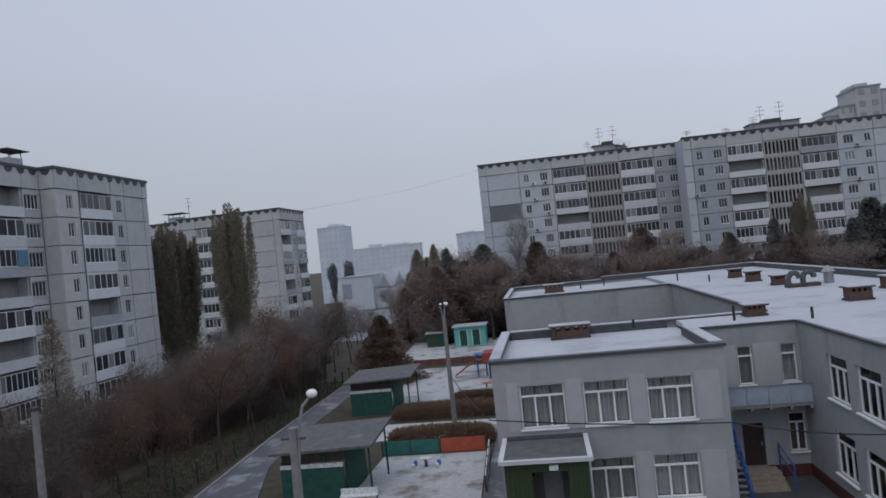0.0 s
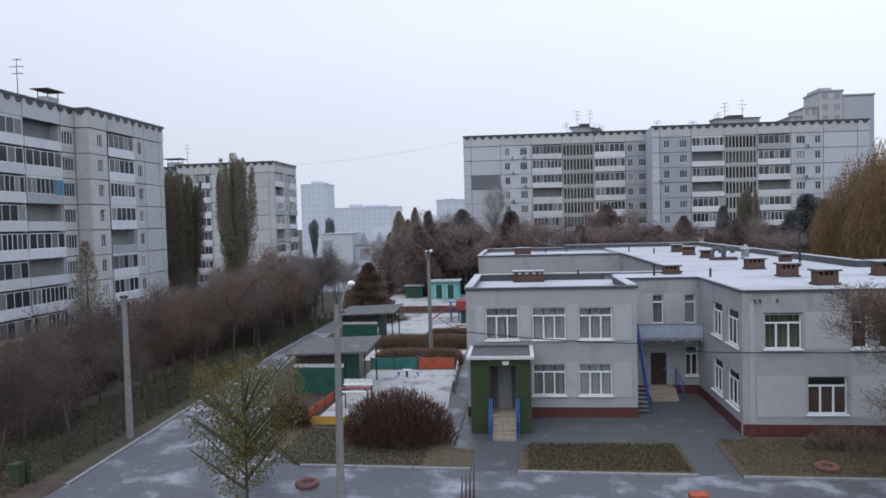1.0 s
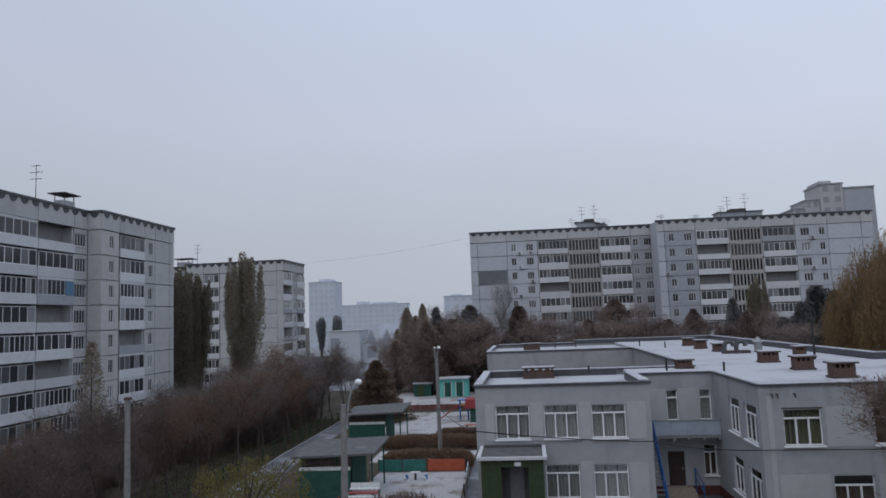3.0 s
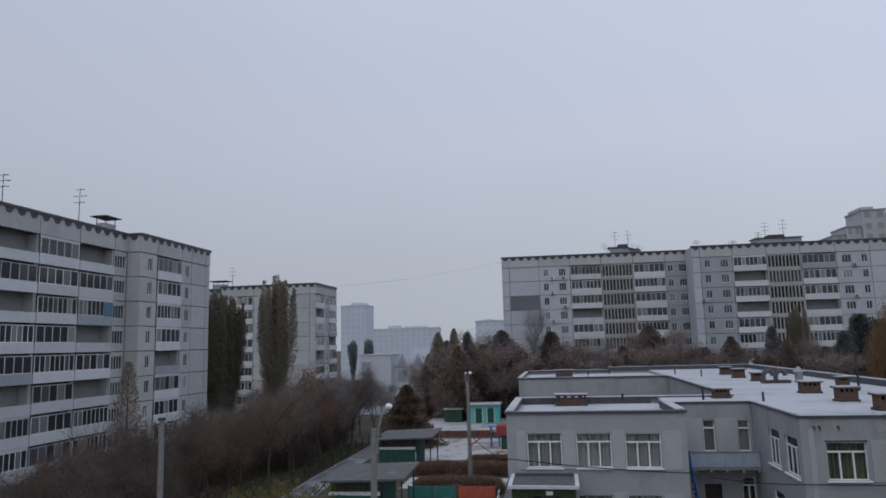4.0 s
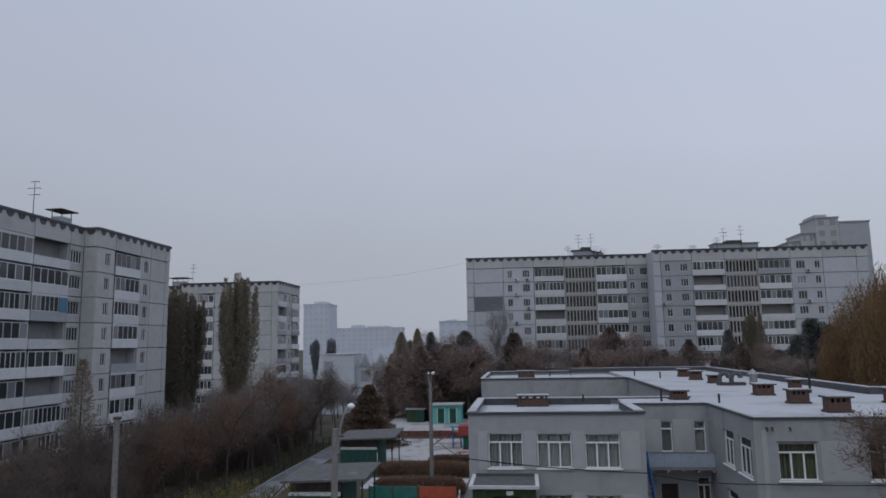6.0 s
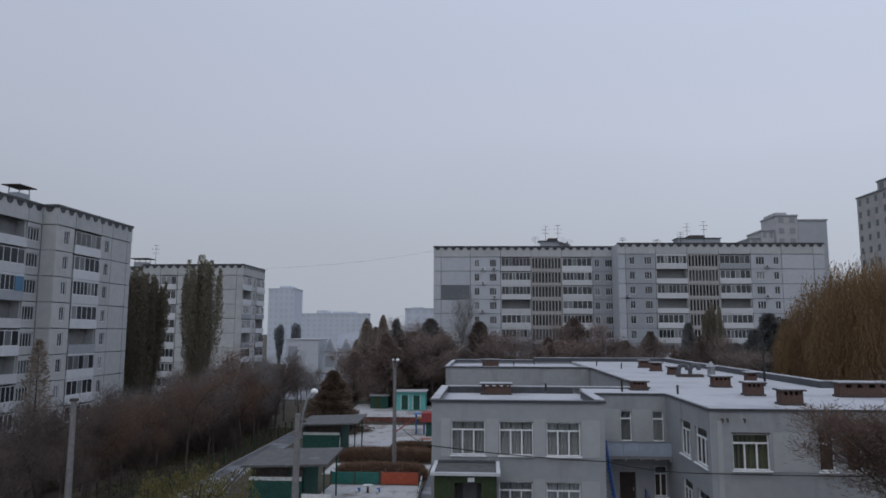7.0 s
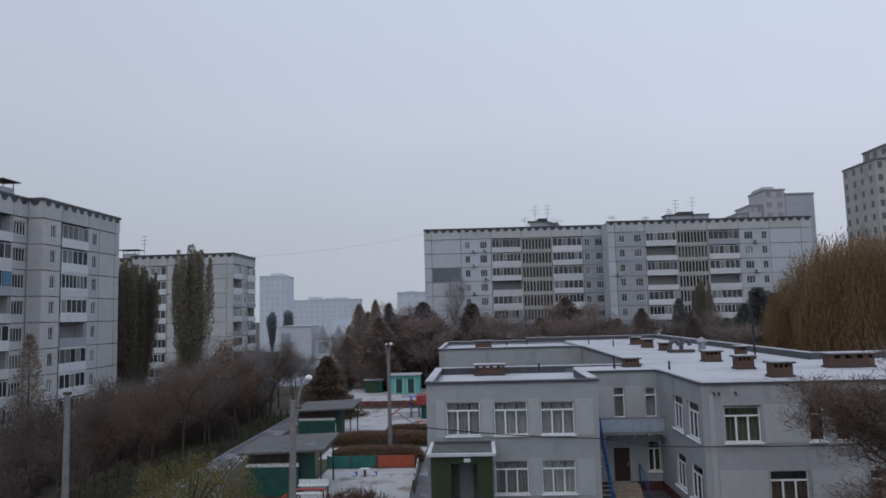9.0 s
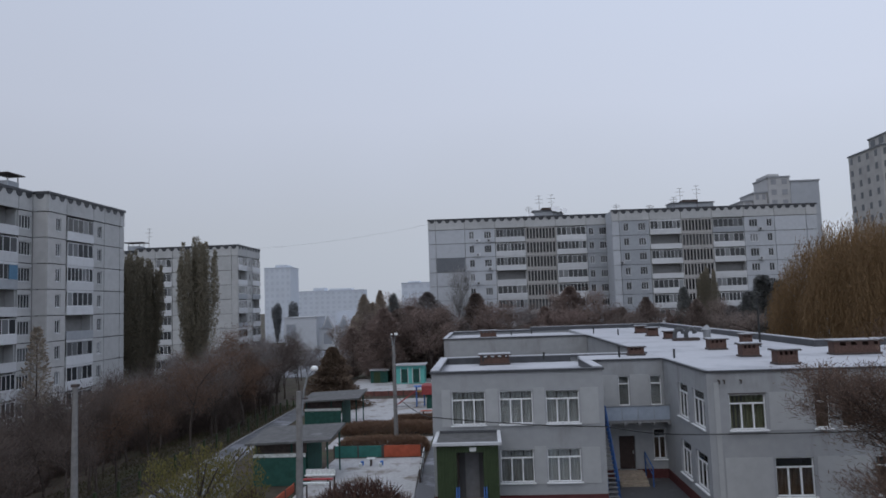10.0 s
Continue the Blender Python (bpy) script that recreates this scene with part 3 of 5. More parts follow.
slab("pavement", [(-3.6, 30.5), (11.6, 30.5), (11.6, 46), (-3.3, 46)], 0.02, M_ASPHALT, "damp asphalt forecourt with patches of snow", "pavement")
slab("side_path", [(-4.5, 33.9), (-3.62, 33.9), (-3.32, 46.5), (-3.3, 77), (-4.7, 77), (-4.75, 46)], 0.03, M_PATH, "narrow side path dusted with snow", "path")
slab("lawn_west", [(-10.7, 31.4), (-2.45, 31.2), (-2.45, 33.9), (-3.6, 34.2), (-4.4, 37.6), (-12.6, 37.6), (-14.2, 41), (-16.2, 45.5), (-17, 44), (-13.4, 35)], 0.06, M_GRASS, "autumn lawn with worn grass", "lawn")
slab("lawn_middle", [(-0.3, 30.95), (7.7, 30.8), (7.75, 35.4), (6.5, 35.6), (2.2, 34.9), (0.9, 33.9), (-0.2, 33.8)], 0.06, M_GRASS, "autumn flower bed with dry stalks", "lawn")
slab("lawn_east", [(9.5, 30.65), (40, 30.4), (40, 36.3), (12.2, 36.3), (9.6, 35.5)], 0.06, M_GRASS, "autumn lawn with fallen leaves", "lawn")
slab("court_near", [(-12.3, 38.0), (-4.5, 38.6), (-5.2, 52.7), (-11.8, 52.7)], 0.05, M_COURT, "sandy play court under thin snow", "play court")
slab("hedge_path", [(-13.5, 56.6), (-4.9, 56.9), (-4.9, 60.9), (-13.5, 61.2)], 0.04, M_COURT, "pale snowy path between the hedges", "path")
slab("court_far", [(-16.0, 68.5), (-4.0, 68.5), (-4.0, 86), (-16, 86)], 0.05, M_COURT, "sandy play court under thin snow", "play court")
slab("court_back", [(-19.5, 93), (-4.0, 93), (-4.5, 108), (-20.5, 110)], 0.05, M_COURT, "snow-dusted yard behind the play courts", "yard")
slab("far_yard", [(-72, 152), (-40, 152), (-42, 246), (-80, 246)], -3.5, M_PATH, "grey open yard with thin snow before the school", "yard")

# kerbs along the path
for a, b in (((-20.7, 28.5), (-22.25, 60)), ((-22.25, 60), (-22.35, 92)), ((-0.3, 30.9), (7.7, 30.75)), ((-10.7, 31.35), (-2.45, 31.15)), ((9.5, 30.6), (24, 30.4))):
    bm = bmesh.new()
    d = Vector((b[0] - a[0], b[1] - a[1], 0))
    n = max(1, int(d.length / 2.2))
    w = math.atan2(d.y, d.x)
    for i in range(n):
        c = Vector((a[0], a[1], 0)) + d * ((i + 0.5) / n)
        one = boxes((-d.length / n / 2 + 0.02, d.length / n / 2 - 0.02, -0.08, 0.08, -0.1, 0.13))
        one.transform(Matrix.Translation(c) @ Matrix.Rotation(w, 4, "Z"))
        me = bpy.data.meshes.new("k")
        one.to_mesh(me)
        one.free()
        bm.from_mesh(me)
        bpy.data.meshes.remove(me)
    tagged(part("kerb", bm, M_KERB), "pale concrete kerb stones", "kerb", kind="structure")

# ---- block of flats across the yard ----
rng = random.Random(5)
P, D_, W_ = M_PANEL_B, M_PANEL_D, M_PANEL_W
block = thing("apartment_building", "nine-storey grey concrete panel block of flats with loggias", "building", group="blocks of flats")
A1 = math.radians(2.6)
m1 = Matrix.Translation((-10.5, 134.5, 0)) @ Matrix.Rotation(A1, 4, "Z")
L1 = facade(block, m1, [("blank", 1.45, P), ("blank", 5.8, P), ("pair", 6.0, P), ("loggia", 6.0, P), ("slat", 6.05, P), ("loggia", 6.05, P), ("pair", 4.3, D_)], 1.1, 9, 2.2, rng)
m2 = Matrix.Translation((24.9, 130.9, 0)) @ Matrix.Rotation(A1, 4, "Z")
L2 = facade(block, m2, [("blank", 1.4, P), ("pair", 5.7, D_), ("loggia", 6.0, P), ("slat", 5.9, P), ("loggia", 6.0, P), ("two", 5.8, P), ("blank", 6.0, P), ("blank", 2.1, P)], 1.1, 9, 2.2, rng)
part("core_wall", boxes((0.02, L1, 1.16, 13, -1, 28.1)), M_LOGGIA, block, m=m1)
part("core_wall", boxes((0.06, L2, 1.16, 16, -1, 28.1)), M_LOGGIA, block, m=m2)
part("end_wall", boxes((-0.02, 0.1, 0.2, 13, -1, 28.3)), P, block, m=m1)
part("end_wall", boxes((0.0, 0.12, 0.2, 5, -1, 28.3)), P, block, m=m2)
part("end_wall", boxes((L2 - 0.1, L2 + 0.05, 0.2, 16, -1, 28.3)), P, block, m=m2)
part("roof", boxes((0, L1, 0.3, 13, 28.1, 28.3)), M_SLATE, block, m=m1)
part("roof", boxes((0, L2, 0.3, 16, 28.1, 28.3)), M_SLATE, block, m=m2)
part("insulation_patch", boxes((1.55, 7.1, -0.05, -0.002, 18.0, 20.7)), M_PATCH, block, "dark grey insulated wall patch", m=m1)
for x, y, w in ((13.6, 139, 3.0), (41.2, 136, 4.1)):
    t = thing("roof_house", "low brick stairhead on the flat roof", "stairhead", pose(x, y, 28.3, 0, 0, 2.6), group="stairheads")
    part("wall", boxes((-w, w, -1.5, 1.5, -0.1, 1.4)), M_PANEL_D, t)
    part("roof", boxes((-w - 0.2, w + 0.2, -1.7, 1.7, 1.4, 1.55)), M_COPING, t)
    part("hatch", boxes((-w * 0.4, w * 0.3, -1.2, 1.2, 1.55, 2.1)), M_RUST, t)
for x, y, h in ((9.8, 138, 2.4), (11.9, 137.6, 4.6), (14.4, 138, 4.8), (37.6, 134, 2.6), (39.0, 134.5, 4.4), (42.2, 134.5, 4.8), (26.5, 134, 1.6), (33, 134, 1.2)):
    antenna((x, y, 28.3), h)

for m, x, f in ((m1, 9.4, 8), (m1, 11.6, 8), (m1, 9.4, 7), (m1, 11.7, 6), (m1, 9.3, 5), (m1, 11.8, 3), (m2, 27.6, 8), (m2, 1.2, 6), (m2, 27.4, 6)):
    unit = part("air_conditioner", shared(("air_conditioner",), lambda: boxes((0, 0.8, -0.42, -0.08, 0, 0.55)), M_FRAME), None, block, "small white air conditioner", m=m @ Matrix.Translation((x, 0, 1.1 + f * FH + 0.15)))
    part("fan_grille", shared(("fan_grille",), lambda: boxes((0.1, 0.5, -0.44, -0.422, 0.08, 0.47)), M_COPING), None, unit)
for x, y, z in ((10.2, 137.4, 28.9), (15.6, 137.2, 29.8), (16.8, 137.2, 29.5), (14.8, 137.2, 30.0)):
    t = thing("satellite_dish", "white satellite dish beside a roof stairhead", "satellite dish", Matrix.Translation((x, y, z)), group="satellite dishes")
    bm = bmesh.new()
    bmesh.ops.create_cone(bm, cap_ends=True, segments=14, radius1=0.1, radius2=0.6, depth=0.2)
    bm.transform(Matrix.Rotation(radians(70), 4, "X"))
    part("dish", bm, M_WHITE, t)
    bm = bmesh.new()
    bar(bm, (0, 0.1, 0), (0, 0.5, 28.25 - z), 0.05, 0.05, 5)
    part("pole", bm, M_RUST, t)

P = M_PANEL
# ---- long block beside the path ----
rng = random.Random(11)
Z2 = -2.2
block2 = thing("apartment_building", "long nine-storey grey panel block with glazed loggias", "building", group="blocks of flats")
mR = Matrix.Translation((-46.5, 70.3, 0)) @ Matrix.Rotation(math.pi / 2, 4, "Z")
LR = facade(block2, mR, [("slit", 3.3, W_), ("loggia", 5.3, W_), ("slit", 2.4, P), ("blank", 3.6, P), ("blank", 1.1, P)], Z2, 9, 2.2, rng)
mL = Matrix.Translation((-48.2, 70.3 - 39.3, 0)) @ Matrix.Rotation(math.pi / 2, 4, "Z")
LL = facade(block2, mL, [("loggia", 5.8, P), ("trio", 2.8, P), ("loggia", 5.8, P), ("loggia", 5.8, P), ("loggia", 5.6, P), ("loggia", 5.6, P), ("loggia", 5.6, P), ("trio", 2.3, P)], Z2, 9, 2.2, rng)
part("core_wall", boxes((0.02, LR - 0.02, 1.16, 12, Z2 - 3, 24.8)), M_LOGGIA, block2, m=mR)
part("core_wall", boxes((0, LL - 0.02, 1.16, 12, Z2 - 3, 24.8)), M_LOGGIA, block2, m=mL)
part("end_wall", boxes((LR - 0.1, LR + 0.02, 0.2, 12, Z2 - 3, 25.0)), P, block2, m=mR)
part("end_wall", boxes((0.26, 0.4, 0.2, 3, Z2 - 3, 25.0)), P, block2, m=mR)
facade(block2, Matrix.Translation((-48.15, 70.3, 0)), [("blank", 1.6, W_)], Z2, 9, 2.2, rng)
part("end_wall", boxes((-0.1, 0.02, 0.2, 12, Z2 - 3, 25.0)), P, block2, m=mL)
part("roof", boxes((0, LR, 0.3, 12, 24.8, 25.0)), M_SLATE, block2, m=mR)
part("roof", boxes((0, LL, 0.3, 12, 24.8, 25.0)), M_SLATE, block2, m=mL)
vent_hood((-51.3, 70.6, 25.0), 1.3, 1.8, 1.5)
part("blue_board", boxes((LL - 3.75, LL - 2.45, -0.18, -0.14, 1.0 + Z2 + 6 * FH, 2.5 + Z2 + 6 * FH)), M_FADEBLUE, block2, "faded blue board in a loggia", m=mL)
part("tan_board", boxes((LL - 7.2, LL - 5.6, -0.18, -0.14, 1.0 + Z2 + FH, 2.5 + Z2 + FH)), M_STEP, block2, "tan board in a loggia", m=mL)
antenna((-50.5, 65.0, 25.0), 4.4)
antenna((-50.3, 54.4, 25.0), 3.4)

# ---- block behind the poplars ----
rng = random.Random(21)
block3 = thing("apartment_building", "nine-storey grey panel block half hidden by poplars", "building", group="blocks of flats")
mF = Matrix.Translation((-67.4, 129.6, 0))
LF = facade(block3, mF, [("blank", 3.6, P), ("loggia", 3.4, P), ("blank", 5.9, P), ("blank", 5.9, P), ("blank", 1.3, P)], -2.8, 9, 2.2, rng)
mE = Matrix.Translation((-67.4 + LF, 129.6, 0)) @ Matrix.Rotation(math.pi / 2, 4, "Z")
LE = facade(block3, mE, [("loggia", 4.9, P), ("slit", 3.0, P), ("loggia", 5.0, P)], -2.8, 9, 2.2, rng)
mB = Matrix.Translation((-86, 134, 0))
LB = facade(block3, mB, [("loggia", 6, P), ("pair", 6, P), ("loggia", 6, P)], -2.8, 9, 2.2, rng)
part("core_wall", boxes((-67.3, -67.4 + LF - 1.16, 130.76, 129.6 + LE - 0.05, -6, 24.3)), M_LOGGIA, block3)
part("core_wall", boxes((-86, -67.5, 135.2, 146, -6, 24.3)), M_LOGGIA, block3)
part("roof", boxes((-67.3, -67.4 + LF - 0.3, 129.9, 129.6 + LE - 0.05, 24.3, 24.45)), M_SLATE, block3)
part("end_wall", boxes((-67.45, -67.3, 129.8, 135, -6, 24.45)), P, block3)
part("end_wall", boxes((-67.3, -67.4 + LF - 0.25, 129.6 + LE - 0.04, 129.6 + LE + 0.1, -6, 24.45)), P, block3)
vent_hood((-71.5, 137, 24.3), 2.6, 2.0, 1.4)
antenna((-68.5, 136.5, 24.3), 5.0)
antenna((-78, 136.5, 24.3), 4.4)


# ---- far buildings, mist put into their pale colours ----
def far_block(x, y, w, d, z0, top, label, rot=0.0, steps=(), cols=8, wall=None, win=None, rows=None, side=0):
    t = thing("far_building", label, "building", pose(x, y, z0, 0, 0, rot), group="far buildings")
    h = top - z0
    part("wall", boxes((0, w, 0, d, -2, h)), wall or M_MIST, t)
    part("roof", boxes((-0.2, w + 0.2, -0.2, d + 0.2, h, h + 0.4)), win or M_MISTW, t)
    for a, b, e in steps:
        part("roof_house", boxes((a, b, 1, d - 1, h + 0.4, h + e)), wall or M_MIST, t)
    rows = rows or int(h / 2.8)
    mesh = shared(("far_window", round(w / cols, 2), (win or M_MISTW).name), lambda: boxes((0, w / cols * 0.5, -0.06, 0.02, 0, 1.5)), win or M_MISTW)
    for i in range(rows):
        for k in range(cols):
            part("window", mesh, None, t, m=Matrix.Translation((w / cols * (k + 0.25), 0, 1 + i * h / rows)))
        for k in range(side):
            part("window", mesh, None, t, m=Matrix.Translation((0, d * (k + 0.75) / side, 1 + i * h / rows)) @ Matrix.Rotation(-math.pi / 2, 4, "Z"))
    return t


# panel tone of the farther tower, lightened to carry the mist
M_TOWER = mat("tower_panel_paled_for_mist", (0.44, 0.44, 0.445), 0.9, 0.06, 0.6, 0.05, (0.38, 0.38, 0.385), 0.2, 0.4)
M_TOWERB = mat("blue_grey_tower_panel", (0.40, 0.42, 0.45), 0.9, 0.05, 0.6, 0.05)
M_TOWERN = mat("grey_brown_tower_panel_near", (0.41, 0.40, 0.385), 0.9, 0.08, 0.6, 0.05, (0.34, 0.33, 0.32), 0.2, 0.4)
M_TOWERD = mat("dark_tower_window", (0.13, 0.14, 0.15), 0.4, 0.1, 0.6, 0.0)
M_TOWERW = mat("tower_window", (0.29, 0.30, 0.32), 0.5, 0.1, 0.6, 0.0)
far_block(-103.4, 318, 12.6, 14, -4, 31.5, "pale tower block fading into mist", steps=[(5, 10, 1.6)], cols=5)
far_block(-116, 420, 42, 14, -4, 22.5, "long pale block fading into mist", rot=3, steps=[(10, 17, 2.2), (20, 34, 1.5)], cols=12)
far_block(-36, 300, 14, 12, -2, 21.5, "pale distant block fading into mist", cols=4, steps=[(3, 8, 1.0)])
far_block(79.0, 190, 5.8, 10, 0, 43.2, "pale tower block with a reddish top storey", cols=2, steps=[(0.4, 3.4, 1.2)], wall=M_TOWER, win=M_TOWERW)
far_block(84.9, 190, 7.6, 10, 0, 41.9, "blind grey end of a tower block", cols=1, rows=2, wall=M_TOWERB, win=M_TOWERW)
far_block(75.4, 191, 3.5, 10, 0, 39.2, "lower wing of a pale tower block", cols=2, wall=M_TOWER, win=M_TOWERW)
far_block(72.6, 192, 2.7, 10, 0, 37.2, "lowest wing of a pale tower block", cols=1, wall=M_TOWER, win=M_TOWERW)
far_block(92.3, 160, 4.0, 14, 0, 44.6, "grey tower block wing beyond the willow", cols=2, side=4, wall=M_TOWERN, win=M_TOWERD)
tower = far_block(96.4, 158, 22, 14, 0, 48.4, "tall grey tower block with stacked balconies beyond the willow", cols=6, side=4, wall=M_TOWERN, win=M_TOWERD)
for i in range(16):
    part("balcony", boxes((4.2, 8.4, -1.1, -0.02, 1.6 + i * 2.9, 2.7 + i * 2.9)), M_PARAPET, tower)

# white school with three gables
school = thing("school", "low white school building with three pointed gables", "building", pose(-74, 250, 0))
part("wall", boxes((0, 12, 0, 14, -4, 8.6)), M_SCHOOL, school)
part("roof", boxes((-0.3, 12.3, -0.3, 14.3, 8.6, 8.9)), M_SNOW, school)
part("wall", boxes((12, 31, 3, 14, -4, 4.6)), M_SCHOOL, school)
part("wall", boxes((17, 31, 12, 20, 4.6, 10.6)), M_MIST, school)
part("window", boxes((0.8, 4.2, -0.06, 0.05, 0.8, 6.2)), M_SCHOOLW, school)
for i in range(3):
    bm = bmesh.new()
    x = 13.0 + i * 6
    a = [bm.verts.new(q) for q in ((x, 2.6, 4.0), (x + 5.4, 2.6, 4.0), (x + 2.7, 2.6, 9.2), (x, 9, 4.0), (x + 5.4, 9, 4.0), (x + 2.7, 9, 9.2))]
    for f in ((0, 1, 2), (5, 4, 3), (0, 2, 5, 3), (1, 4, 5, 2)):
        bm.faces.new([a[k] for k in f])
    part("gable", bm, M_SNOW, school, "pointed gable with pale roof")
    bm = bmesh.new()
    bm.faces.new([bm.verts.new(q) for q in ((x + 0.8, 2.5, 4.3), (x + 4.6, 2.5, 4.3), (x + 2.7, 2.5, 8.0))])
    bm.normal_update()
    bmesh.ops.solidify(bm, geom=bm.faces[:], thickness=0.08)
    part("gable_window", bm, M_SCHOOLW, school)
    part("window", boxes((x + 1.0, x + 4.2, 2.9, 3.05, -1.5, 2.6)), M_SCHOOLW, school)
sf = thing("yard_fence", "pale metal fence across the snowy yard", "fence")
for i in range(16):
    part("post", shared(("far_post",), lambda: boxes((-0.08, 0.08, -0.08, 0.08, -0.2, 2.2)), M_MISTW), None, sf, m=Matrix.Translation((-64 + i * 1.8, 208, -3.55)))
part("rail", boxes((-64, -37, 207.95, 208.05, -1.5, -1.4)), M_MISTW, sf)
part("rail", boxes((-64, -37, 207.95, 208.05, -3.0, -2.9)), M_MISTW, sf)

# ---- kindergarten ----
kg = thing("kindergarten", "two-storey pale grey kindergarten with a snow-covered flat roof", "building")
RZ = 7.55
RA = 7.2


def kwindow(name_m, w, h, sashes, curtain):
    """A white window with its panes, sill, curtain and the dark room behind."""
    t = 0.055
    zt = h * 0.74
    cells = [(w * i / sashes + (t if i == 0 else 0.04), w * (i + 1) / sashes - (t if i == sashes - 1 else 0.04), t, zt - 0.04) for i in range(sashes)]
    xs = sorted({v for c in cells for v in c[:2]})
    cells += [(a, b, zt + 0.04, h - t) for a, b in zip(xs, xs[1:])]
    win = part("window", shared(("kwindow", w, h, sashes), lambda: frame_mesh(w, h, cells, 0.1, 0.2), M_WHITE), None, kg, m=name_m)
    p = part("pane", shared(("kpane", w, h), lambda: boxes((0.03, w - 0.03, 0.14, 0.15, 0.03, h - 0.03)), M_GLASS), None, win)
    p.visible_shadow = False
    part("sill", shared(("ksill", w), lambda: boxes((-0.08, w + 0.08, -0.12, 0.1, -0.08, -0.01)), M_WHITE), None, win)
    bm = bmesh.new()
    n = 28
    top = h - 0.05 if curtain is not M_CURTAIN_B else zt
    a = [(w * i / n, 0.30 + 0.04 * math.sin(i * 1.9), z) for z in (0.05, top) for i in range(n + 1)]
    v = [bm.verts.new(c) for c in a]
    for i in range(n):
        if curtain is M_CURTAIN and i % 10 == 9:
            continue
        bm.faces.new((v[i], v[i + 1], v[n + 2 + i], v[n + 1 + i]))
    bm.normal_update()
    bmesh.ops.solidify(bm, geom=bm.faces[:], thickness=0.01)
    part("curtain", bm, curtain, win)
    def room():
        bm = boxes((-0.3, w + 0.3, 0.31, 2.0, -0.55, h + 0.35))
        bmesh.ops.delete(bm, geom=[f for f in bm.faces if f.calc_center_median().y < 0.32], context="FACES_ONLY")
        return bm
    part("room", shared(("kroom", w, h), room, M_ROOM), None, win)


def kwall(m, length, wins, doors=(), z0=0.0, top=RZ):
    """A wall along x of m with its openings, plinth and windows."""
    holes = [w[:4] for w in wins] + list(doors)
    part("wall", welded(*wall_rows(0, length, z0, top, holes, 0, 0.3)), M_KWALL, kg, m=m)
    if z0 == 0:
        cuts = [(d[0] - 0.05, d[1] + 0.05, -1, 5) for d in doors if d[2] < 0.65]
        for row in wall_rows(0, length, 0.0, 0.6, cuts, -0.04, -0.002):
            part("plinth", boxes(row), M_PLINTH, kg, m=m)
    for a, b, c, d, sashes, curtain in wins:
        kwindow(m @ Matrix.Translation((a, 0, c)), round(b - a, 2), round(d - c, 2), sashes, curtain)


C, G_, B_ = M_CURTAIN, M_CURTAIN_G, M_CURTAIN_B
mA = Matrix.Translation((-3.2, 39.9, 0))
kwall(mA, 9.8, [(1.13, 3.05, 4.58, 6.46, 3, C), (3.87, 5.77, 4.58, 6.45, 3, C), (6.53, 8.42, 4.57, 6.42, 3, C), (3.82, 5.71, 1.3, 3.13, 3, C), (6.48, 8.37, 1.3, 3.13, 3, C)], [(1.6, 2.5, 1.0, 3.1)])
for a, b, z0, z1 in ((0.55, 1.05, 4.5, 6.6), (3.12, 3.8, 4.5, 6.6), (5.83, 6.47, 4.5, 6.6), (8.5, 9.5, 4.5, 6.55), (5.77, 6.42, 1.2, 3.3), (8.45, 9.45, 1.2, 3.2)):
    bm = boxes((a, b, -0.03, -0.001, z0, z1))
    part("pier", bm, M_KPIER, kg, m=mA)
part("wall", boxes((-3.2, -2.9, 40.2, 50, 0, RZ)), M_KWALL, kg)
part("wall", boxes((6.3, 6.6, 40.2, 45.7, 0, RZ)), M_KWALL, kg)
part("plinth", boxes((6.602, 6.64, 40.0, 45.4, 0, 0.6)), M_PLINTH, kg)
part("plinth", boxes((-3.24, -3.202, 39.86, 50, 0, 0.6)), M_PLINTH, kg)
part("wall", boxes((-3.2, 11.7, 49.7, 50, 0, RZ)), M_KWALL, kg)
mRec = Matrix.Translation((6.6, 45.4, 0))
kwall(mRec, 4.8, [(1.9, 2.6, 4.62, 6.5, 1, C), (3.93, 4.63, 4.62, 6.48, 1, C), (3.95, 4.72, 1.22, 3.1, 2, B_)], [(1.75, 2.75, 0.58, 2.7)])
for a, b in ((0.9, 1.85), (2.65, 3.88)):
    part("pier", boxes((a, b, -0.03, -0.001, 4.5, 6.6)), M_KPIER, kg, m=mRec)
mW = Matrix.Translation((11.4, 45.4, 0)) @ Matrix.Rotation(-math.pi / 2, 4, "Z")
kwall(mW, 8.4, [(3.2, 5.2, 4.5, 6.45, 3, C), (6.0, 8.1, 4.5, 6.43, 3, C), (3.2, 5.2, 1.2, 3.13, 3, C), (6.0, 8.1, 1.2, 3.1, 3, C)])
mS = Matrix.Translation((11.4, 36.7, 0))
kwall(mS, 24.6, [(1.1, 2.93, 4.56, 6.36, 3, G_), (5.37, 6.15, 4.56, 6.36, 1, B_), (6.7, 7.5, 4.56, 6.36, 1, B_), (10.5, 12.4, 4.56, 6.36, 3, B_), (3.22, 5.14, 1.16, 3.12, 3, B_), (8.2, 10.1, 1.16, 3.12, 3, B_), (12.0, 13.9, 1.16, 3.12, 3, B_)])
for a, b, z0, z1 in ((0.35, 0.6, 0.7, 7.0), (3.1, 5.2, 4.5, 6.45), (0.7, 3.1, 1.0, 3.15), (5.3, 8.0, 1.0, 3.15)):
    part("pier", boxes((a, b, -0.025, -0.001, z0, z1)), M_KPIER, kg, m=mS)
part("wall", boxes((11.4, 11.7, 45.4, 95, 0, RZ)), M_KWALL, kg)
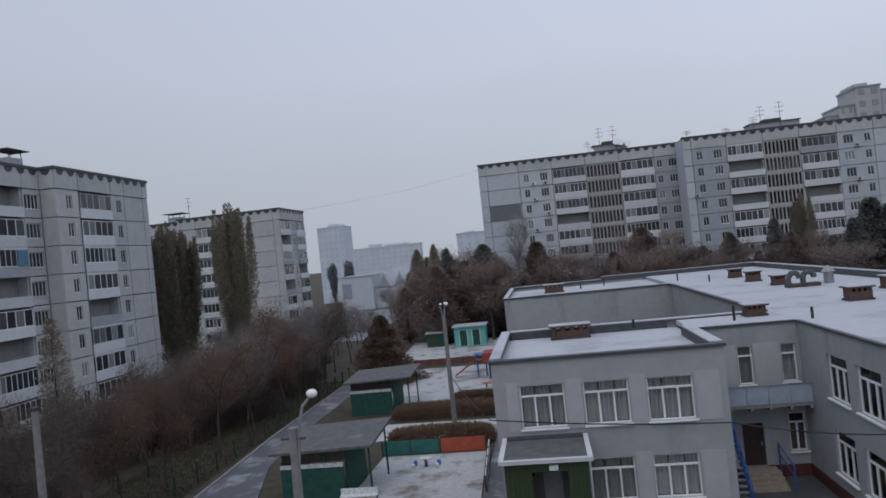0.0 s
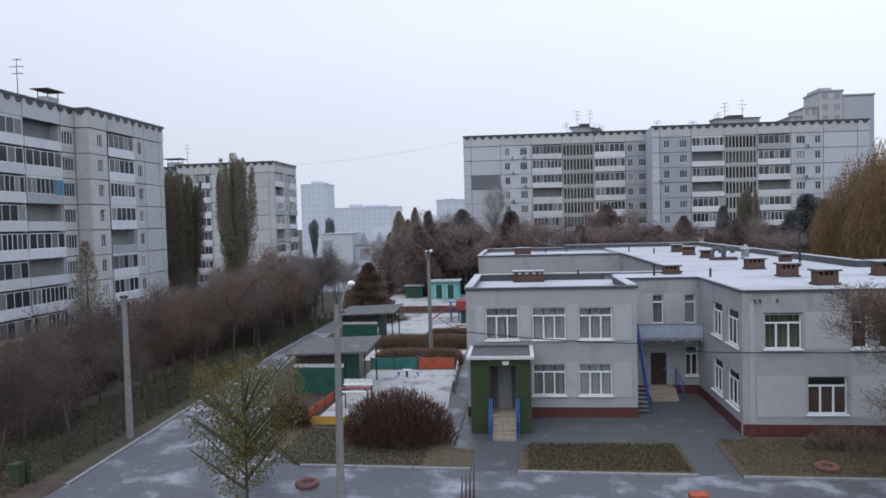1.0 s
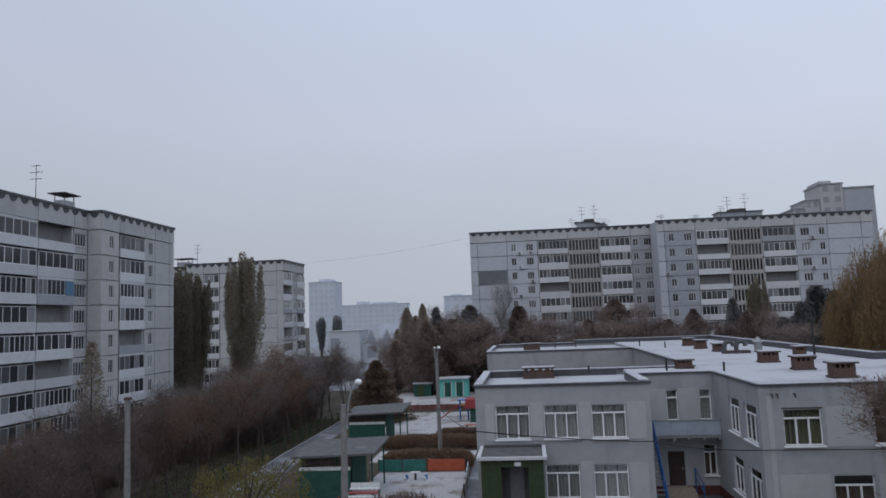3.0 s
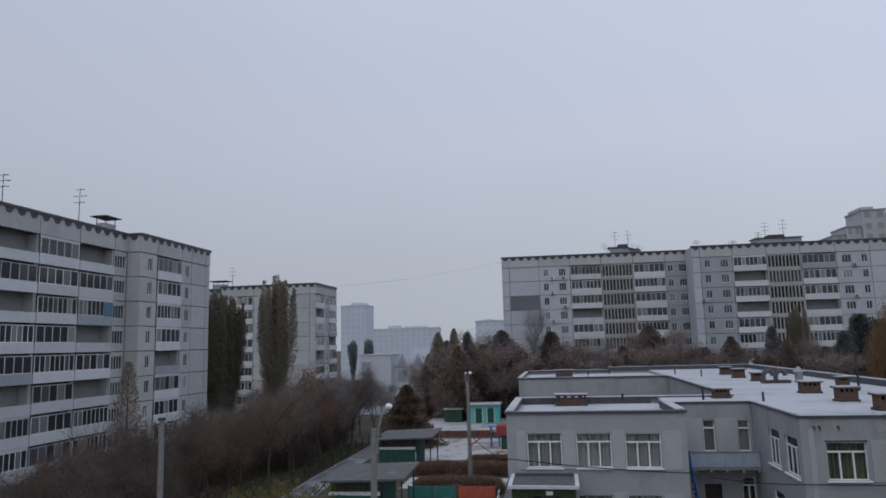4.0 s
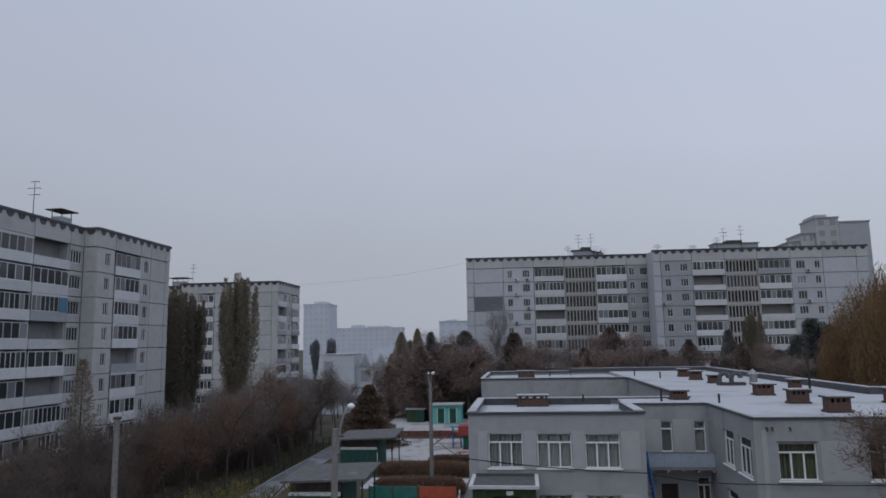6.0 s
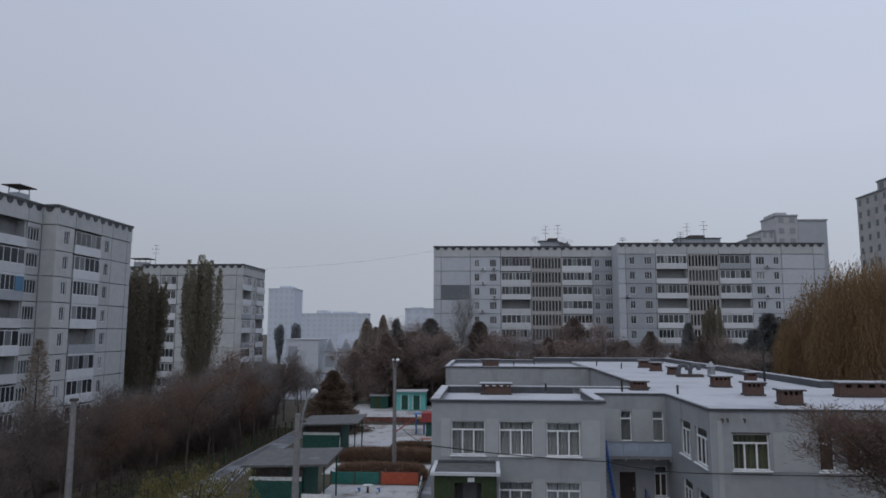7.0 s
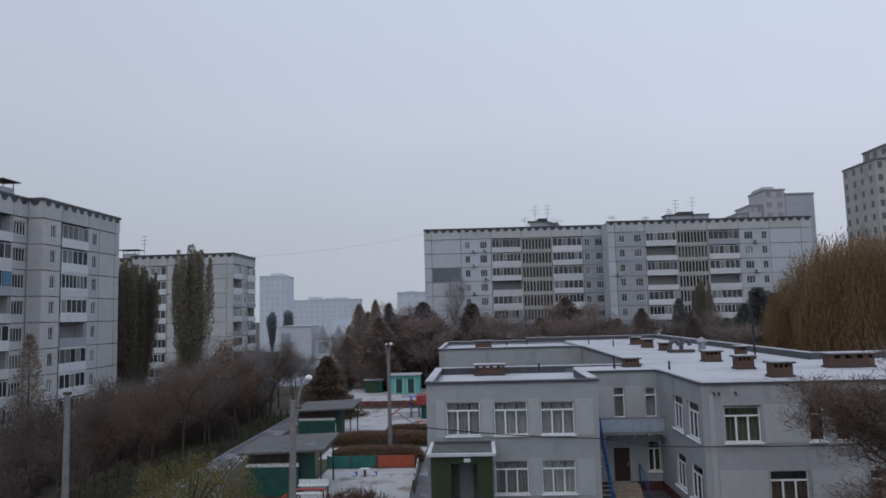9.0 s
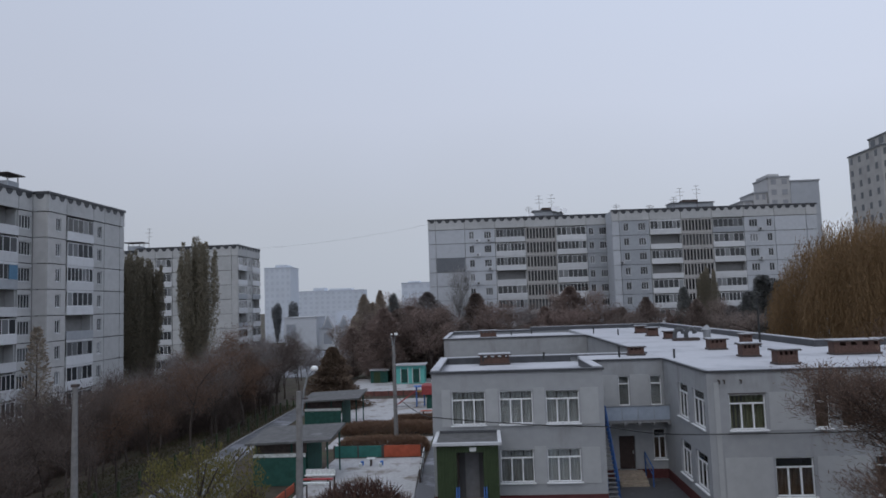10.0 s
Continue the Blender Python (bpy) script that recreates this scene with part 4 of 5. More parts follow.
part("wall", boxes((24.0, 24.3, 51.6, 95, 0, RZ)), M_KWALL, kg)
part("wall", boxes((35.7, 36.0, 37.0, 51.6, 0, RZ)), M_KWALL, kg)
part("wall", boxes((24.0, 35.7, 51.3, 51.6, 0, RZ)), M_KWALL, kg)
part("wall", boxes((-4.7, 11.4, 78.0, 78.3, 0, RZ)), M_KWALL, kg)
part("wall", boxes((-4.7, -4.4, 78.3, 94.7, 0, RZ)), M_KWALL, kg)
part("wall", boxes((-4.7, 24.0, 94.7, 95.0, 0, RZ)), M_KWALL, kg)
# roofs under snow
part("roof", boxes((-3.0, 6.5, 40.1, 49.8, RA - 0.25, RA)), M_SNOW, kg, "flat roof under thin snow")
part("roof", boxes((6.5, 11.5, 45.5, 49.8, RZ - 0.25, RZ + 0.02)), M_SNOW, kg, "flat roof under thin snow")
part("roof", boxes((11.5, 24.1, 36.9, 94.8, RZ - 0.25, RZ + 0.03)), M_SNOW, kg, "flat roof under thin snow")
part("roof", boxes((24.1, 35.9, 36.9, 51.4, RZ - 0.25, RZ + 0.03)), M_SNOW, kg, "flat roof under thin snow")
part("roof", boxes((-4.5, 11.5, 78.2, 94.8, RA - 0.2, RA + 0.05)), M_SNOW, kg, "flat roof under thin snow")


def edge(x0, x1, y0, y1, h=0.16, snow=False):
    """A roof edge: a dark tin coping, higher as a parapet, with snow on the wide ones."""
    part("parapet" if h > 0.25 else "coping", boxes((x0, x1, y0, y1, RZ - 0.03, RZ + h)), M_COPING, kg)
    if snow:
        part("parapet_snow", boxes((x0 + 0.03, x1 - 0.03, y0 + 0.03, y1 - 0.03, RZ + h, RZ + h + 0.05)), M_SNOW, kg)


edge(-3.3, 6.7, 39.8, 40.2, 0.09)
edge(-3.3, -2.75, 40.2, 50.0, 0.1, True)
edge(-2.75, 11.2, 49.5, 50.05, 0.1, True)
# thin dark sheet puts the shading of the back parapet's inner face into colour
part("parapet_face", boxes((-2.75, 6.0, 49.52, 49.56, RA, RZ)), M_COPING, kg)
edge(6.1, 6.7, 40.2, 46.2, 0.1, True)
# same dark sheet for the shaded inner face on the right
part("parapet_face", boxes((6.1, 6.14, 40.25, 46.2, RA, RZ)), M_COPING, kg)
edge(6.7, 11.3, 45.3, 45.5, 0.07)
edge(11.3, 11.5, 36.65, 45.3, 0.07)
edge(11.5, 36.1, 36.6, 36.8, 0.07)
edge(11.25, 11.55, 50.05, 78, 0.09)
edge(-4.8, 11.25, 77.9, 78.3, 0.1, True)
edge(-4.8, -4.3, 78.3, 95, 0.12, True)
edge(-4.3, 6.2, 94.5, 95.1, 0.2, True)
edge(6.2, 24.3, 94.6, 95.1, 0.5, True)
edge(23.75, 24.3, 51.85, 94.6, 0.5, True)
edge(23.75, 36.2, 51.35, 51.85, 0.5, True)

for x in (0.6, 0.85, 1.7, 5.1, 6.2, 9.4):
    part("drain_spout", shared(("drain_spout",), lambda: boxes((-0.03, 0.03, -0.22, 0.02, 0.0, 0.06), (-0.03, 0.03, -0.22, -0.16, -0.14, 0.0)), M_RUST), None, kg, m=mS @ Matrix.Translation((x, 0, 7.08)))
for a, b, z in ((1.05, 2.98, 6.385), (5.32, 6.2, 6.385), (6.65, 7.55, 6.385)):
    part("lintel", boxes((a, b, -0.03, -0.002, z, z + 0.05)), M_RUST, kg, m=mS)

# balcony, iron stair and entrance in the recess
balc = thing("balcony", "grey-blue sheet-metal balcony over the side entrance", "balcony")
part("slab", boxes((7.4, 11.38, 44.15, 45.38, 3.72, 3.9)), M_KERB, balc)
for i in range(4):
    part("panel", boxes((7.42 + i * 0.99, 8.38 + i * 0.99, 44.12, 44.15, 3.9, 4.75)), M_BALC, balc)
part("rail", boxes((7.4, 11.38, 44.08, 44.17, 4.76, 4.81)), M_METAL, balc)
for i in range(5):
    part("beam", boxes((7.6 + i * 0.9, 7.75 + i * 0.9, 44.12, 45.3, 3.58, 3.71)), M_KERB, balc)
stair = thing("iron_stair", "steep iron stair with blue side rails against the wall", "staircase")
for x in (6.72, 7.38):
    bm = bmesh.new()
    bar(bm, (x, 40.7, 0.1), (x, 44.3, 3.85), 0.07, 0.07, 4)
    part("stringer", bm, M_BLUE, stair)
    bm = bmesh.new()
    bar(bm, (x, 40.7, 1.05), (x, 44.3, 4.8), 0.04, 0.04, 6)
    for i in range(6):
        bar(bm, (x, 40.7 + i * 0.72, 0.1 + i * 0.75), (x, 40.7 + i * 0.72, 1.05 + i * 0.75), 0.025, 0.025, 4)
    bar(bm, (x, 40.7, 0.55), (x, 44.3, 4.3), 0.025, 0.025, 4)
    part("handrail", bm, M_BLUE, stair)
for i in range(18):
    part("tread", shared(("tread",), lambda: boxes((6.74, 7.36, -0.13, 0.13, -0.02, 0.02)), M_KERB), None, stair, m=Matrix.Translation((0, 40.75 + i * 0.2, 0.2 + i * 0.208)))
door = thing("door_1", "dark brown wooden side door, closed", "door", kind="structure")
part("leaf", boxes((8.37, 9.33, 45.5, 45.56, 0.6, 2.68)), M_DOOR, door)
part("door_handle", boxes((9.2, 9.26, 45.44, 45.5, 1.55, 1.75)), M_METAL, door)
steps = thing("entrance_steps", "tan concrete steps up to the side door", "steps")
for i in range(4):
    part("step", boxes((8.0, 9.7, 43.4 + i * 0.32, 45.36, 0.14 * i, 0.14 * (i + 1))), M_STEP, steps)
for x in (9.9,):
    bm = bmesh.new()
    bar(bm, (x, 43.2, 0.0), (x, 43.2, 1.2), 0.04)
    bar(bm, (x, 45.2, 0.0), (x, 45.2, 1.7), 0.04)
    bar(bm, (x, 43.2, 1.2), (x, 45.2, 1.7), 0.04)
    bar(bm, (x, 43.2, 0.7), (x, 45.2, 1.2), 0.03)
    t = thing("stair_rail", "blue steel handrail beside the side steps", "handrail")
    part("rail", bm, M_BLUE, t)

# green entrance porch
porch = thing("porch", "dark green corrugated entrance porch with a flat snow-edged roof", "porch")


def ribbed(x0, x1, z0, z1, y, step=0.16):
    """One sheet of corrugated steel."""
    bm = bmesh.new()
    n = int((x1 - x0) / step)
    s = (x1 - x0) / n
    line = []
    for i in range(n):
        line += [(x0 + i * s, y), (x0 + (i + 0.45) * s, y), (x0 + (i + 0.5) * s, y - 0.035), (x0 + (i + 0.95) * s, y - 0.035)]
    line.append((x1, y))
    lo = [bm.verts.new((a, b, z0)) for a, b in line]
    hi = [bm.verts.new((a, b, z1)) for a, b in line]
    for i in range(len(line) - 1):
        bm.faces.new((lo[i], lo[i + 1], hi[i + 1], hi[i]))
    bm.normal_update()
    bmesh.ops.solidify(bm, geom=bm.faces[:], thickness=0.004)
    return bm


part("wall", ribbed(-2.8, -1.75, 0.05, 4.1, 36.75), M_GREEN, porch)
part("wall", ribbed(-0.35, 0.46, 0.05, 4.1, 36.75), M_GREEN, porch)
part("lintel", boxes((-1.75, -0.35, 36.75, 36.85, 3.7, 4.1)), M_GREEN, porch)
part("wall", boxes((-2.8, -2.7, 36.86, 39.85, 0.05, 4.1)), M_GREEN, porch)
part("wall", boxes((0.36, 0.46, 36.86, 39.85, 0.05, 4.1)), M_GREEN, porch)
part("floor", boxes((-2.68, 0.34, 36.9, 39.85, 0.8, 0.98)), M_STEP, porch)
part("inner_wall", boxes((-2.68, 0.34, 38.2, 38.3, 0.98, 4.05)), M_ROOM, porch)
part("door", boxes((-1.35, -0.6, 38.12, 38.2, 1.0, 3.4)), M_DOORG, porch, "grey inner door")
part("open_door", boxes((-1.72, -1.66, 36.9, 37.7, 1.0, 3.5)), M_DOOR, porch)
part("roof", boxes((-2.9, 0.55, 36.6, 39.88, 4.1, 4.2)), M_SLATE, porch)
for row in ((-3.0, 0.65, 36.5, 36.7, 4.1, 4.25), (-3.0, -2.8, 36.7, 39.86, 4.1, 4.26), (0.45, 0.65, 36.7, 39.86, 4.1, 4.26)):
    part("roof_edge", boxes(row), M_PARAPET, porch)
part("roof_edge", boxes((-2.8, 0.45, 39.5, 39.88, 4.2, 4.29)), M_COPING, porch)
part("lamp", boxes((-1.05, -0.7, 36.6, 36.74, 3.78, 3.98)), M_CREAM, porch)
psteps = thing("porch_steps", "tan concrete porch steps with blue handrails", "steps")
for i in range(5):
    part("step", boxes((-1.62, -0.38, 35.5 + i * 0.25, 36.74, 0.17 * i + 0.02, 0.17 * (i + 1))), M_STEP, psteps)
for x in (-1.72, -0.28):
    bm = bmesh.new()
    for dx in (-0.06, 0.06):
        bar(bm, (x + dx, 35.5, 0.0), (x + dx, 35.5, 1.0), 0.03)
        bar(bm, (x + dx, 36.6, 0.0), (x + dx, 36.6, 1.95), 0.03)
        bar(bm, (x + dx, 35.5, 1.0), (x + dx, 36.6, 1.95), 0.035)
        bar(bm, (x + dx, 35.5, 0.5), (x + dx, 36.6, 1.45), 0.025)
    part("handrail", bm, M_BLUE, psteps)


# brick vent stacks on the kindergarten roof
def stack(x, y, w, d, h, label="brick vent stack with a snowy concrete cap", z=RZ + 0.03):
    w, h = w * 1.06, h * 0.9
    t = thing("vent_stack", label, "chimney", Matrix.Translation((x, y, z)), group="vent stacks on the roof")
    part("footing", boxes((-w / 2 - 0.08, w / 2 + 0.08, -d / 2 - 0.08, d / 2 + 0.08, -0.05, 0.12)), M_RUST, t)
    for s in range(2):
        part("brickwork", boxes((-w / 2, w / 2, -d / 2, d / 2, 0.12, h * 0.7)) if s == 0 else boxes(*[(-w / 2 + i * w / 4, -w / 2 + i * w / 4 + w * 0.12, -d / 2, d / 2, h * 0.7, h) for i in range(4)], (w / 2 - 0.12, w / 2, -d / 2, d / 2, h * 0.7, h)), M_BRICK, t)
    part("cap", boxes((-w / 2 - 0.14, w / 2 + 0.14, -d / 2 - 0.14, d / 2 + 0.14, h, h + 0.08)), M_RUST, t)
    part("cap_snow", boxes((-w / 2 - 0.12, w / 2 + 0.12, -d / 2 - 0.12, d / 2 + 0.12, h + 0.08, h + 0.13)), M_SNOW, t)
    return t


stack(0.6, 48.6, 1.9, 0.8, 0.75, z=RA)
stack(0.4, 86.5, 1.9, 0.8, 0.9, z=RA + 0.05)
stack(10.4, 48.6, 0.95, 0.8, 0.6)
stack(17.5, 78.7, 1.0, 0.8, 0.85)
stack(17.2, 72.0, 1.0, 0.8, 0.9)
stack(17.4, 66.3, 0.8, 0.8, 0.75)
stack(16.9, 51.6, 1.12, 0.9, 0.8)
stack(20.9, 56.6, 0.7, 0.8, 0.8)
stack(16.7, 44.9, 1.0, 0.8, 0.85)
stack(16.6, 39.4, 1.05, 0.8, 0.85)
stack(23.0, 44.5, 2.6, 0.8, 0.9)
duct = thing("roof_duct", "bent grey sheet-metal ducts on the snowy roof", "duct", Matrix.Translation((17.9, 63.0, RZ + 0.03)))
part("plinth", boxes((-1.0, 1.2, -0.5, 0.5, -0.04, 0.25)), M_RUST, duct)
for x in (-0.5, 0.5):
    bm = bmesh.new()
    pts = [Vector((x - 0.35, 0, 0.2)), Vector((x - 0.35, 0, 0.7)), Vector((x - 0.2, 0, 0.98)), Vector((x + 0.1, 0, 1.05)), Vector((x + 0.38, 0, 0.9)), Vector((x + 0.42, 0, 0.62))]
    for a, b in zip(pts, pts[1:]):
        bar(bm, a, b, 0.2, 0.2, 10)
    part("elbow", bm, M_DUCT, duct)
for x, y in ((20.2, 64.0),):
    t = thing("vent_cowl", "round metal vent cowl on the snowy roof", "vent", Matrix.Translation((x, y, RZ)), group="vent cowls")
    bm = bmesh.new()
    bar(bm, (0, 0, -0.02), (0, 0, 0.9), 0.34, 0.34, 12)
    part("pipe", bm, M_METAL, t)
    bm = bmesh.new()
    bar(bm, (0, 0, 0.9), (0, 0, 1.35), 0.5, 0.06, 12)
    part("cowl", bm, M_METAL, t)
for x, y, h in ((-0.2, 47.5, 0.45), (4.0, 48.0, 0.45), (9.0, 47.2, 0.8), (14.5, 76, 0.7), (12.2, 45.5, 0.6), (3.2, 84, 0.5), (5.8, 86, 0.5), (12.8, 82, 0.8)):
    t = thing("roof_pipe", "short black vent pipe on the snowy roof", "pipe", Matrix.Translation((x, y, RZ)), group="roof pipes")
    bm = bmesh.new()
    bar(bm, (0, 0, -0.02), (0, 0, h), 0.07, 0.07, 8)
    part("pipe", bm, M_WIRE, t)
mast = thing("roof_mast", "thin dark steel mast on the snowy roof", "mast", Matrix.Translation((20.6, 53, RZ)))
bm = bmesh.new()
bar(bm, (0, 0, -0.02), (0, 0, 3.7), 0.09, 0.06, 6)
part("pole", bm, M_WIRE, mast)


# ---- trees, shrubs and hedges ----
def at(az, dist):
    a = math.radians(az)
    return dist * math.sin(a), dist * math.cos(a)


PLANTED = []


def plant(sources, x, y, rng, scale=1.0, vary=0.15):
    """Set one of the sources, or a copy of it, on the ground."""
    src = sources[rng.randrange(len(sources))]
    s = scale * rng.uniform(1 - vary, 1 + vary)
    m = Matrix.Translation((x, y, fall(x, y) - 0.02)) @ Matrix.Rotation(rng.uniform(0, 6.28), 4, "Z")
    if src not in PLANTED:
        PLANTED.append(src)
        src.scale = (s, s, s)
        src.matrix_basis = m @ Matrix.Diagonal((s, s, s, 1))
        return src
    c = copy_thing(src, m)
    c.scale = (s, s, s * (rng.uniform(0.9, 1.1) if vary else 1))
    return c


dark_trees = [tree_source("bare_tree", "bare dark leafless tree in a dense thicket", "tree", 40 + i, 7.0, 0.95, 0.12, M_TWIG, 3600, 0.6, 0.016, "thicket of bare trees", levels=3, splits=5, start=0.14, scatter=0.45) for i in range(4)]
# farther thicket trees, with the haze in their twig colour
hazed_trees = [tree_source("bare_tree", "bare grey leafless tree in a dense thicket", "tree", 50 + i, 7.0, 0.95, 0.12, M_TWIGF, 3600, 0.6, 0.018, "thicket of bare trees", levels=3, splits=5, start=0.14, scatter=0.45) for i in range(3)]
rust_trees = [tree_source("rusty_tree", "tree with thin rust-brown autumn leaves", "tree", 60 + i, 8.0, 0.9, 0.13, M_TWIGR, 5200, 0.24, 0.032, "rusty autumn trees", levels=3, splits=5, start=0.15, scatter=0.55) for i in range(3)]
rng = random.Random(77)
spots = []
tries = 0
while len(spots) < 165 and tries < 9000:
    tries += 1
    y = 24 + 118 * rng.random() ** 0.85
    x = rng.uniform(-46.5 if y < 88 else -44 - (y - 88) * 0.25, -24.8 if y < 90 else -25.5)
    if y > 72 and x > -0.315 * y and (y > 100 or x > -0.27 * y or rng.random() < 0.6):
        continue
    if x < -44.2 and y < 88:
        continue
    if x > -27.5 and y < 62 and rng.random() < 0.72:
        continue
    gap = 1.7 if y < 70 else 2.3
    if all((x - a) ** 2 + (y - b) ** 2 > gap * gap for a, b in spots):
        spots.append((x, y))
for x, y in spots:
    rusty = (abs(x + 28.0) < 5.5 and 40 < y < 74 and rng.random() < 0.42) or rng.random() < 0.03
    s = 0.72 + 0.2 * min(1, max(0, (y - 30) / 70))
    if x < -38 and y < 85:
        s *= 0.85
    plant(rust_trees if rusty else (hazed_trees if y > 66 else dark_trees), x, y, rng, s * (0.78 if rusty else 0.95))
# slim trees on the verge beside the path
for x, y, k, rusty in ((-24.4, 34.0, 0.72, 0), (-25.6, 30.6, 0.6, 0), (-27.2, 29.0, 0.7, 0), (-24.7, 39.2, 0.75, 0), (-24.5, 44.5, 0.8, 1), (-24.9, 49.5, 0.8, 1), (-24.6, 56.0, 0.85, 1), (-25.0, 62.5, 0.85, 0), (-24.8, 69.0, 0.85, 1), (-25.4, 76.0, 0.9, 0), (-26.0, 84.0, 0.95, 0), (-27.0, 91.0, 0.95, 0)):
    plant(rust_trees if rusty else dark_trees, x, y, rng, k)

under = [mound("undergrowth", "dense leafless brown undergrowth of the thicket", "shrub", 400 + i, 2.2, 2.0, 2.8, M_TWIG, 2200, 0.6, 0.022, group="thicket undergrowth") for i in range(3)]
rng = random.Random(31)
for i in range(85):
    y = 28 + 92 * rng.random()
    x = rng.uniform(-44, -28.0 if y < 60 else -26.5)
    if y > 72 and x > -0.3 * y:
        continue
    plant(under, x, y, rng, rng.uniform(0.8, 1.15))

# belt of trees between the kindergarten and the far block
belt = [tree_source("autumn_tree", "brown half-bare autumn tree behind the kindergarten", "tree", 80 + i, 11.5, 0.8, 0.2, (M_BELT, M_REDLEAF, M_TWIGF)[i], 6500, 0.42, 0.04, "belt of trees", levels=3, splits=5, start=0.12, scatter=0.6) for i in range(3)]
spruces = [column_tree("conifer", "dark pointed conifer with ragged outline", 90 + i, 12.0, 2.6, M_SPRUCE, 12000, "conifers", 0.36, 0.03, "spruce") for i in range(2)]
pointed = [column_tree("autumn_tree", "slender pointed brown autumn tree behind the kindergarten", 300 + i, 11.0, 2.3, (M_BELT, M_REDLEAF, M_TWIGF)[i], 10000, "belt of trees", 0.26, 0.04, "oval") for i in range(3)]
cones = [column_tree("cypress", "dense dark brown conical tree behind the kindergarten", 320, 11.0, 2.6, M_BELT, 12000, "belt of trees", 0.3, 0.02, "cone")]
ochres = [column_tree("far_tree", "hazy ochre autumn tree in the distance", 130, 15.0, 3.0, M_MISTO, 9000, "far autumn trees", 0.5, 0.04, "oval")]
pale_tree = [tree_source("bare_tree", "pale bare tree with fine upright twigs before the panel wall", "tree", 331, 15.5, 0.7, 0.2, M_PALETWIG, 4200, 1.1, 0.016, "", levels=3, splits=6, start=0.2, scatter=0.5, lean=0.55, up=0.75, bark=M_POLE)]


def set_tree(src, az, dist, wide, tall):
    """Set a source, or a copy of it, in that direction and distance, scaled across and upwards."""
    x, y = at(az, dist)
    m = Matrix.Translation((x, y, fall(x, y) - 0.02)) @ Matrix.Rotation(az * 7.3, 4, "Z")
    if src in PLANTED:
        c = copy_thing(src, m)
    else:
        PLANTED.append(src)
        c = src
        c.matrix_basis = m
    c.scale = (wide, wide, tall)


# direction, distance, width and height against the source
for src, az, dist, wide, tall in (
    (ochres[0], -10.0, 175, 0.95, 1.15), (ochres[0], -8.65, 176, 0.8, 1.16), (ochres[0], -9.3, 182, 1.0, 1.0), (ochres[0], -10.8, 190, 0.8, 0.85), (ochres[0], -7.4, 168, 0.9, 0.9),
    (spruces[0], -7.55, 118, 1.09, 1.14), (pointed[1], -8.4, 108, 1.69, 1.02), (pointed[0], -7.2, 112, 1.82, 1.0), (pointed[1], -6.2, 113, 1.96, 1.04), (pointed[2], -4.7, 116, 2.03, 1.24), (pointed[0], -5.5, 110, 1.62, 1.0),
    (pointed[1], -9.3, 112, 1.35, 0.86), (pointed[0], -3.6, 112, 1.89, 1.0), (pale_tree[0], -2.3, 124, 1.0, 0.95), (cones[0], -0.65, 118, 2.10, 1.2), (pointed[2], -1.8, 114, 1.49, 0.8), (pointed[1], 0.6, 112, 1.49, 0.78),
    (belt[2], 3.1, 112, 0.5, 0.8), (pointed[1], 5.0, 116, 1.49, 0.96), (pointed[1], 7.1, 116, 2.03, 1.25), (belt[1], 6.2, 114, 0.5, 0.95), (belt[1], 9.4, 112, 0.55, 0.95), (cones[0], 11.2, 112, 1.30, 0.92), (pointed[0], 13.1, 114, 1.35, 1.05),
    (spruces[1], 16.0, 116, 1.16, 1.09), (pointed[0], 16.9, 112, 1.28, 1.0), (spruces[0], 21.7, 114, 1.96, 1.2), (spruces[1], 20.7, 112, 1.45, 1.0), (pointed[2], 19.4, 111, 1.35, 0.9), (spruces[1], 22.8, 113, 1.74, 1.12), (belt[0], 18.4, 112, 0.55, 0.85),
    (pointed[1], -11.0, 119, 1.28, 0.78), (belt[0], -12.2, 132, 0.6, 0.75), (belt[0], -8.9, 122, 0.85, 0.95), (belt[1], -6.7, 121, 0.85, 0.98), (belt[0], -4.0, 121, 0.8, 0.9),
):
    set_tree(src, az, dist, wide, tall)
rng = random.Random(8)
for i in range(26):
    set_tree((pointed[0], pointed[1], belt[0], belt[1])[rng.randrange(4)], -2 + 25 * (i + rng.random()) / 26, rng.uniform(107, 122), rng.uniform(0.8, 1.25), rng.uniform(0.66, 0.86))
for i in range(9):
    set_tree((pointed[0], pointed[1], belt[1])[rng.randrange(3)], -9.4 + 6.6 * (i + rng.random()) / 9, rng.uniform(107, 113), rng.uniform(0.75, 1.1), rng.uniform(0.6, 0.85))

# poplars
poplars = [column_tree("poplar", "tall columnar poplar with sparse olive leaves", 100 + i, 27.0, 3.3, M_POPLAR, 36000, "poplars", 0.34, 0.03) for i in range(2)]
for az, dist, s in ((-27.95, 106, 0.93), (-26.75, 109, 0.9), (-23.15, 104, 0.985), (17.7, 116, 0.62)):
    x, y = at(az, dist)
    plant(poplars, x, y, random.Random(int(dist)), s, 0.0)
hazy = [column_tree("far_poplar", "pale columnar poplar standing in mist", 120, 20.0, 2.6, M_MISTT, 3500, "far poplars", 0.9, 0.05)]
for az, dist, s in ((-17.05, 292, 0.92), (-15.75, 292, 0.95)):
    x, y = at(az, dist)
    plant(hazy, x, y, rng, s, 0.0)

rng = random.Random(63)
for az, dist in ((-16.6, 128), (-15.6, 136), (-14.7, 130), (-17.6, 140), (-13.9, 142), (-15.2, 150)):
    x, y = at(az, dist)
    plant(hazed_trees, x, y, rng, 0.8)

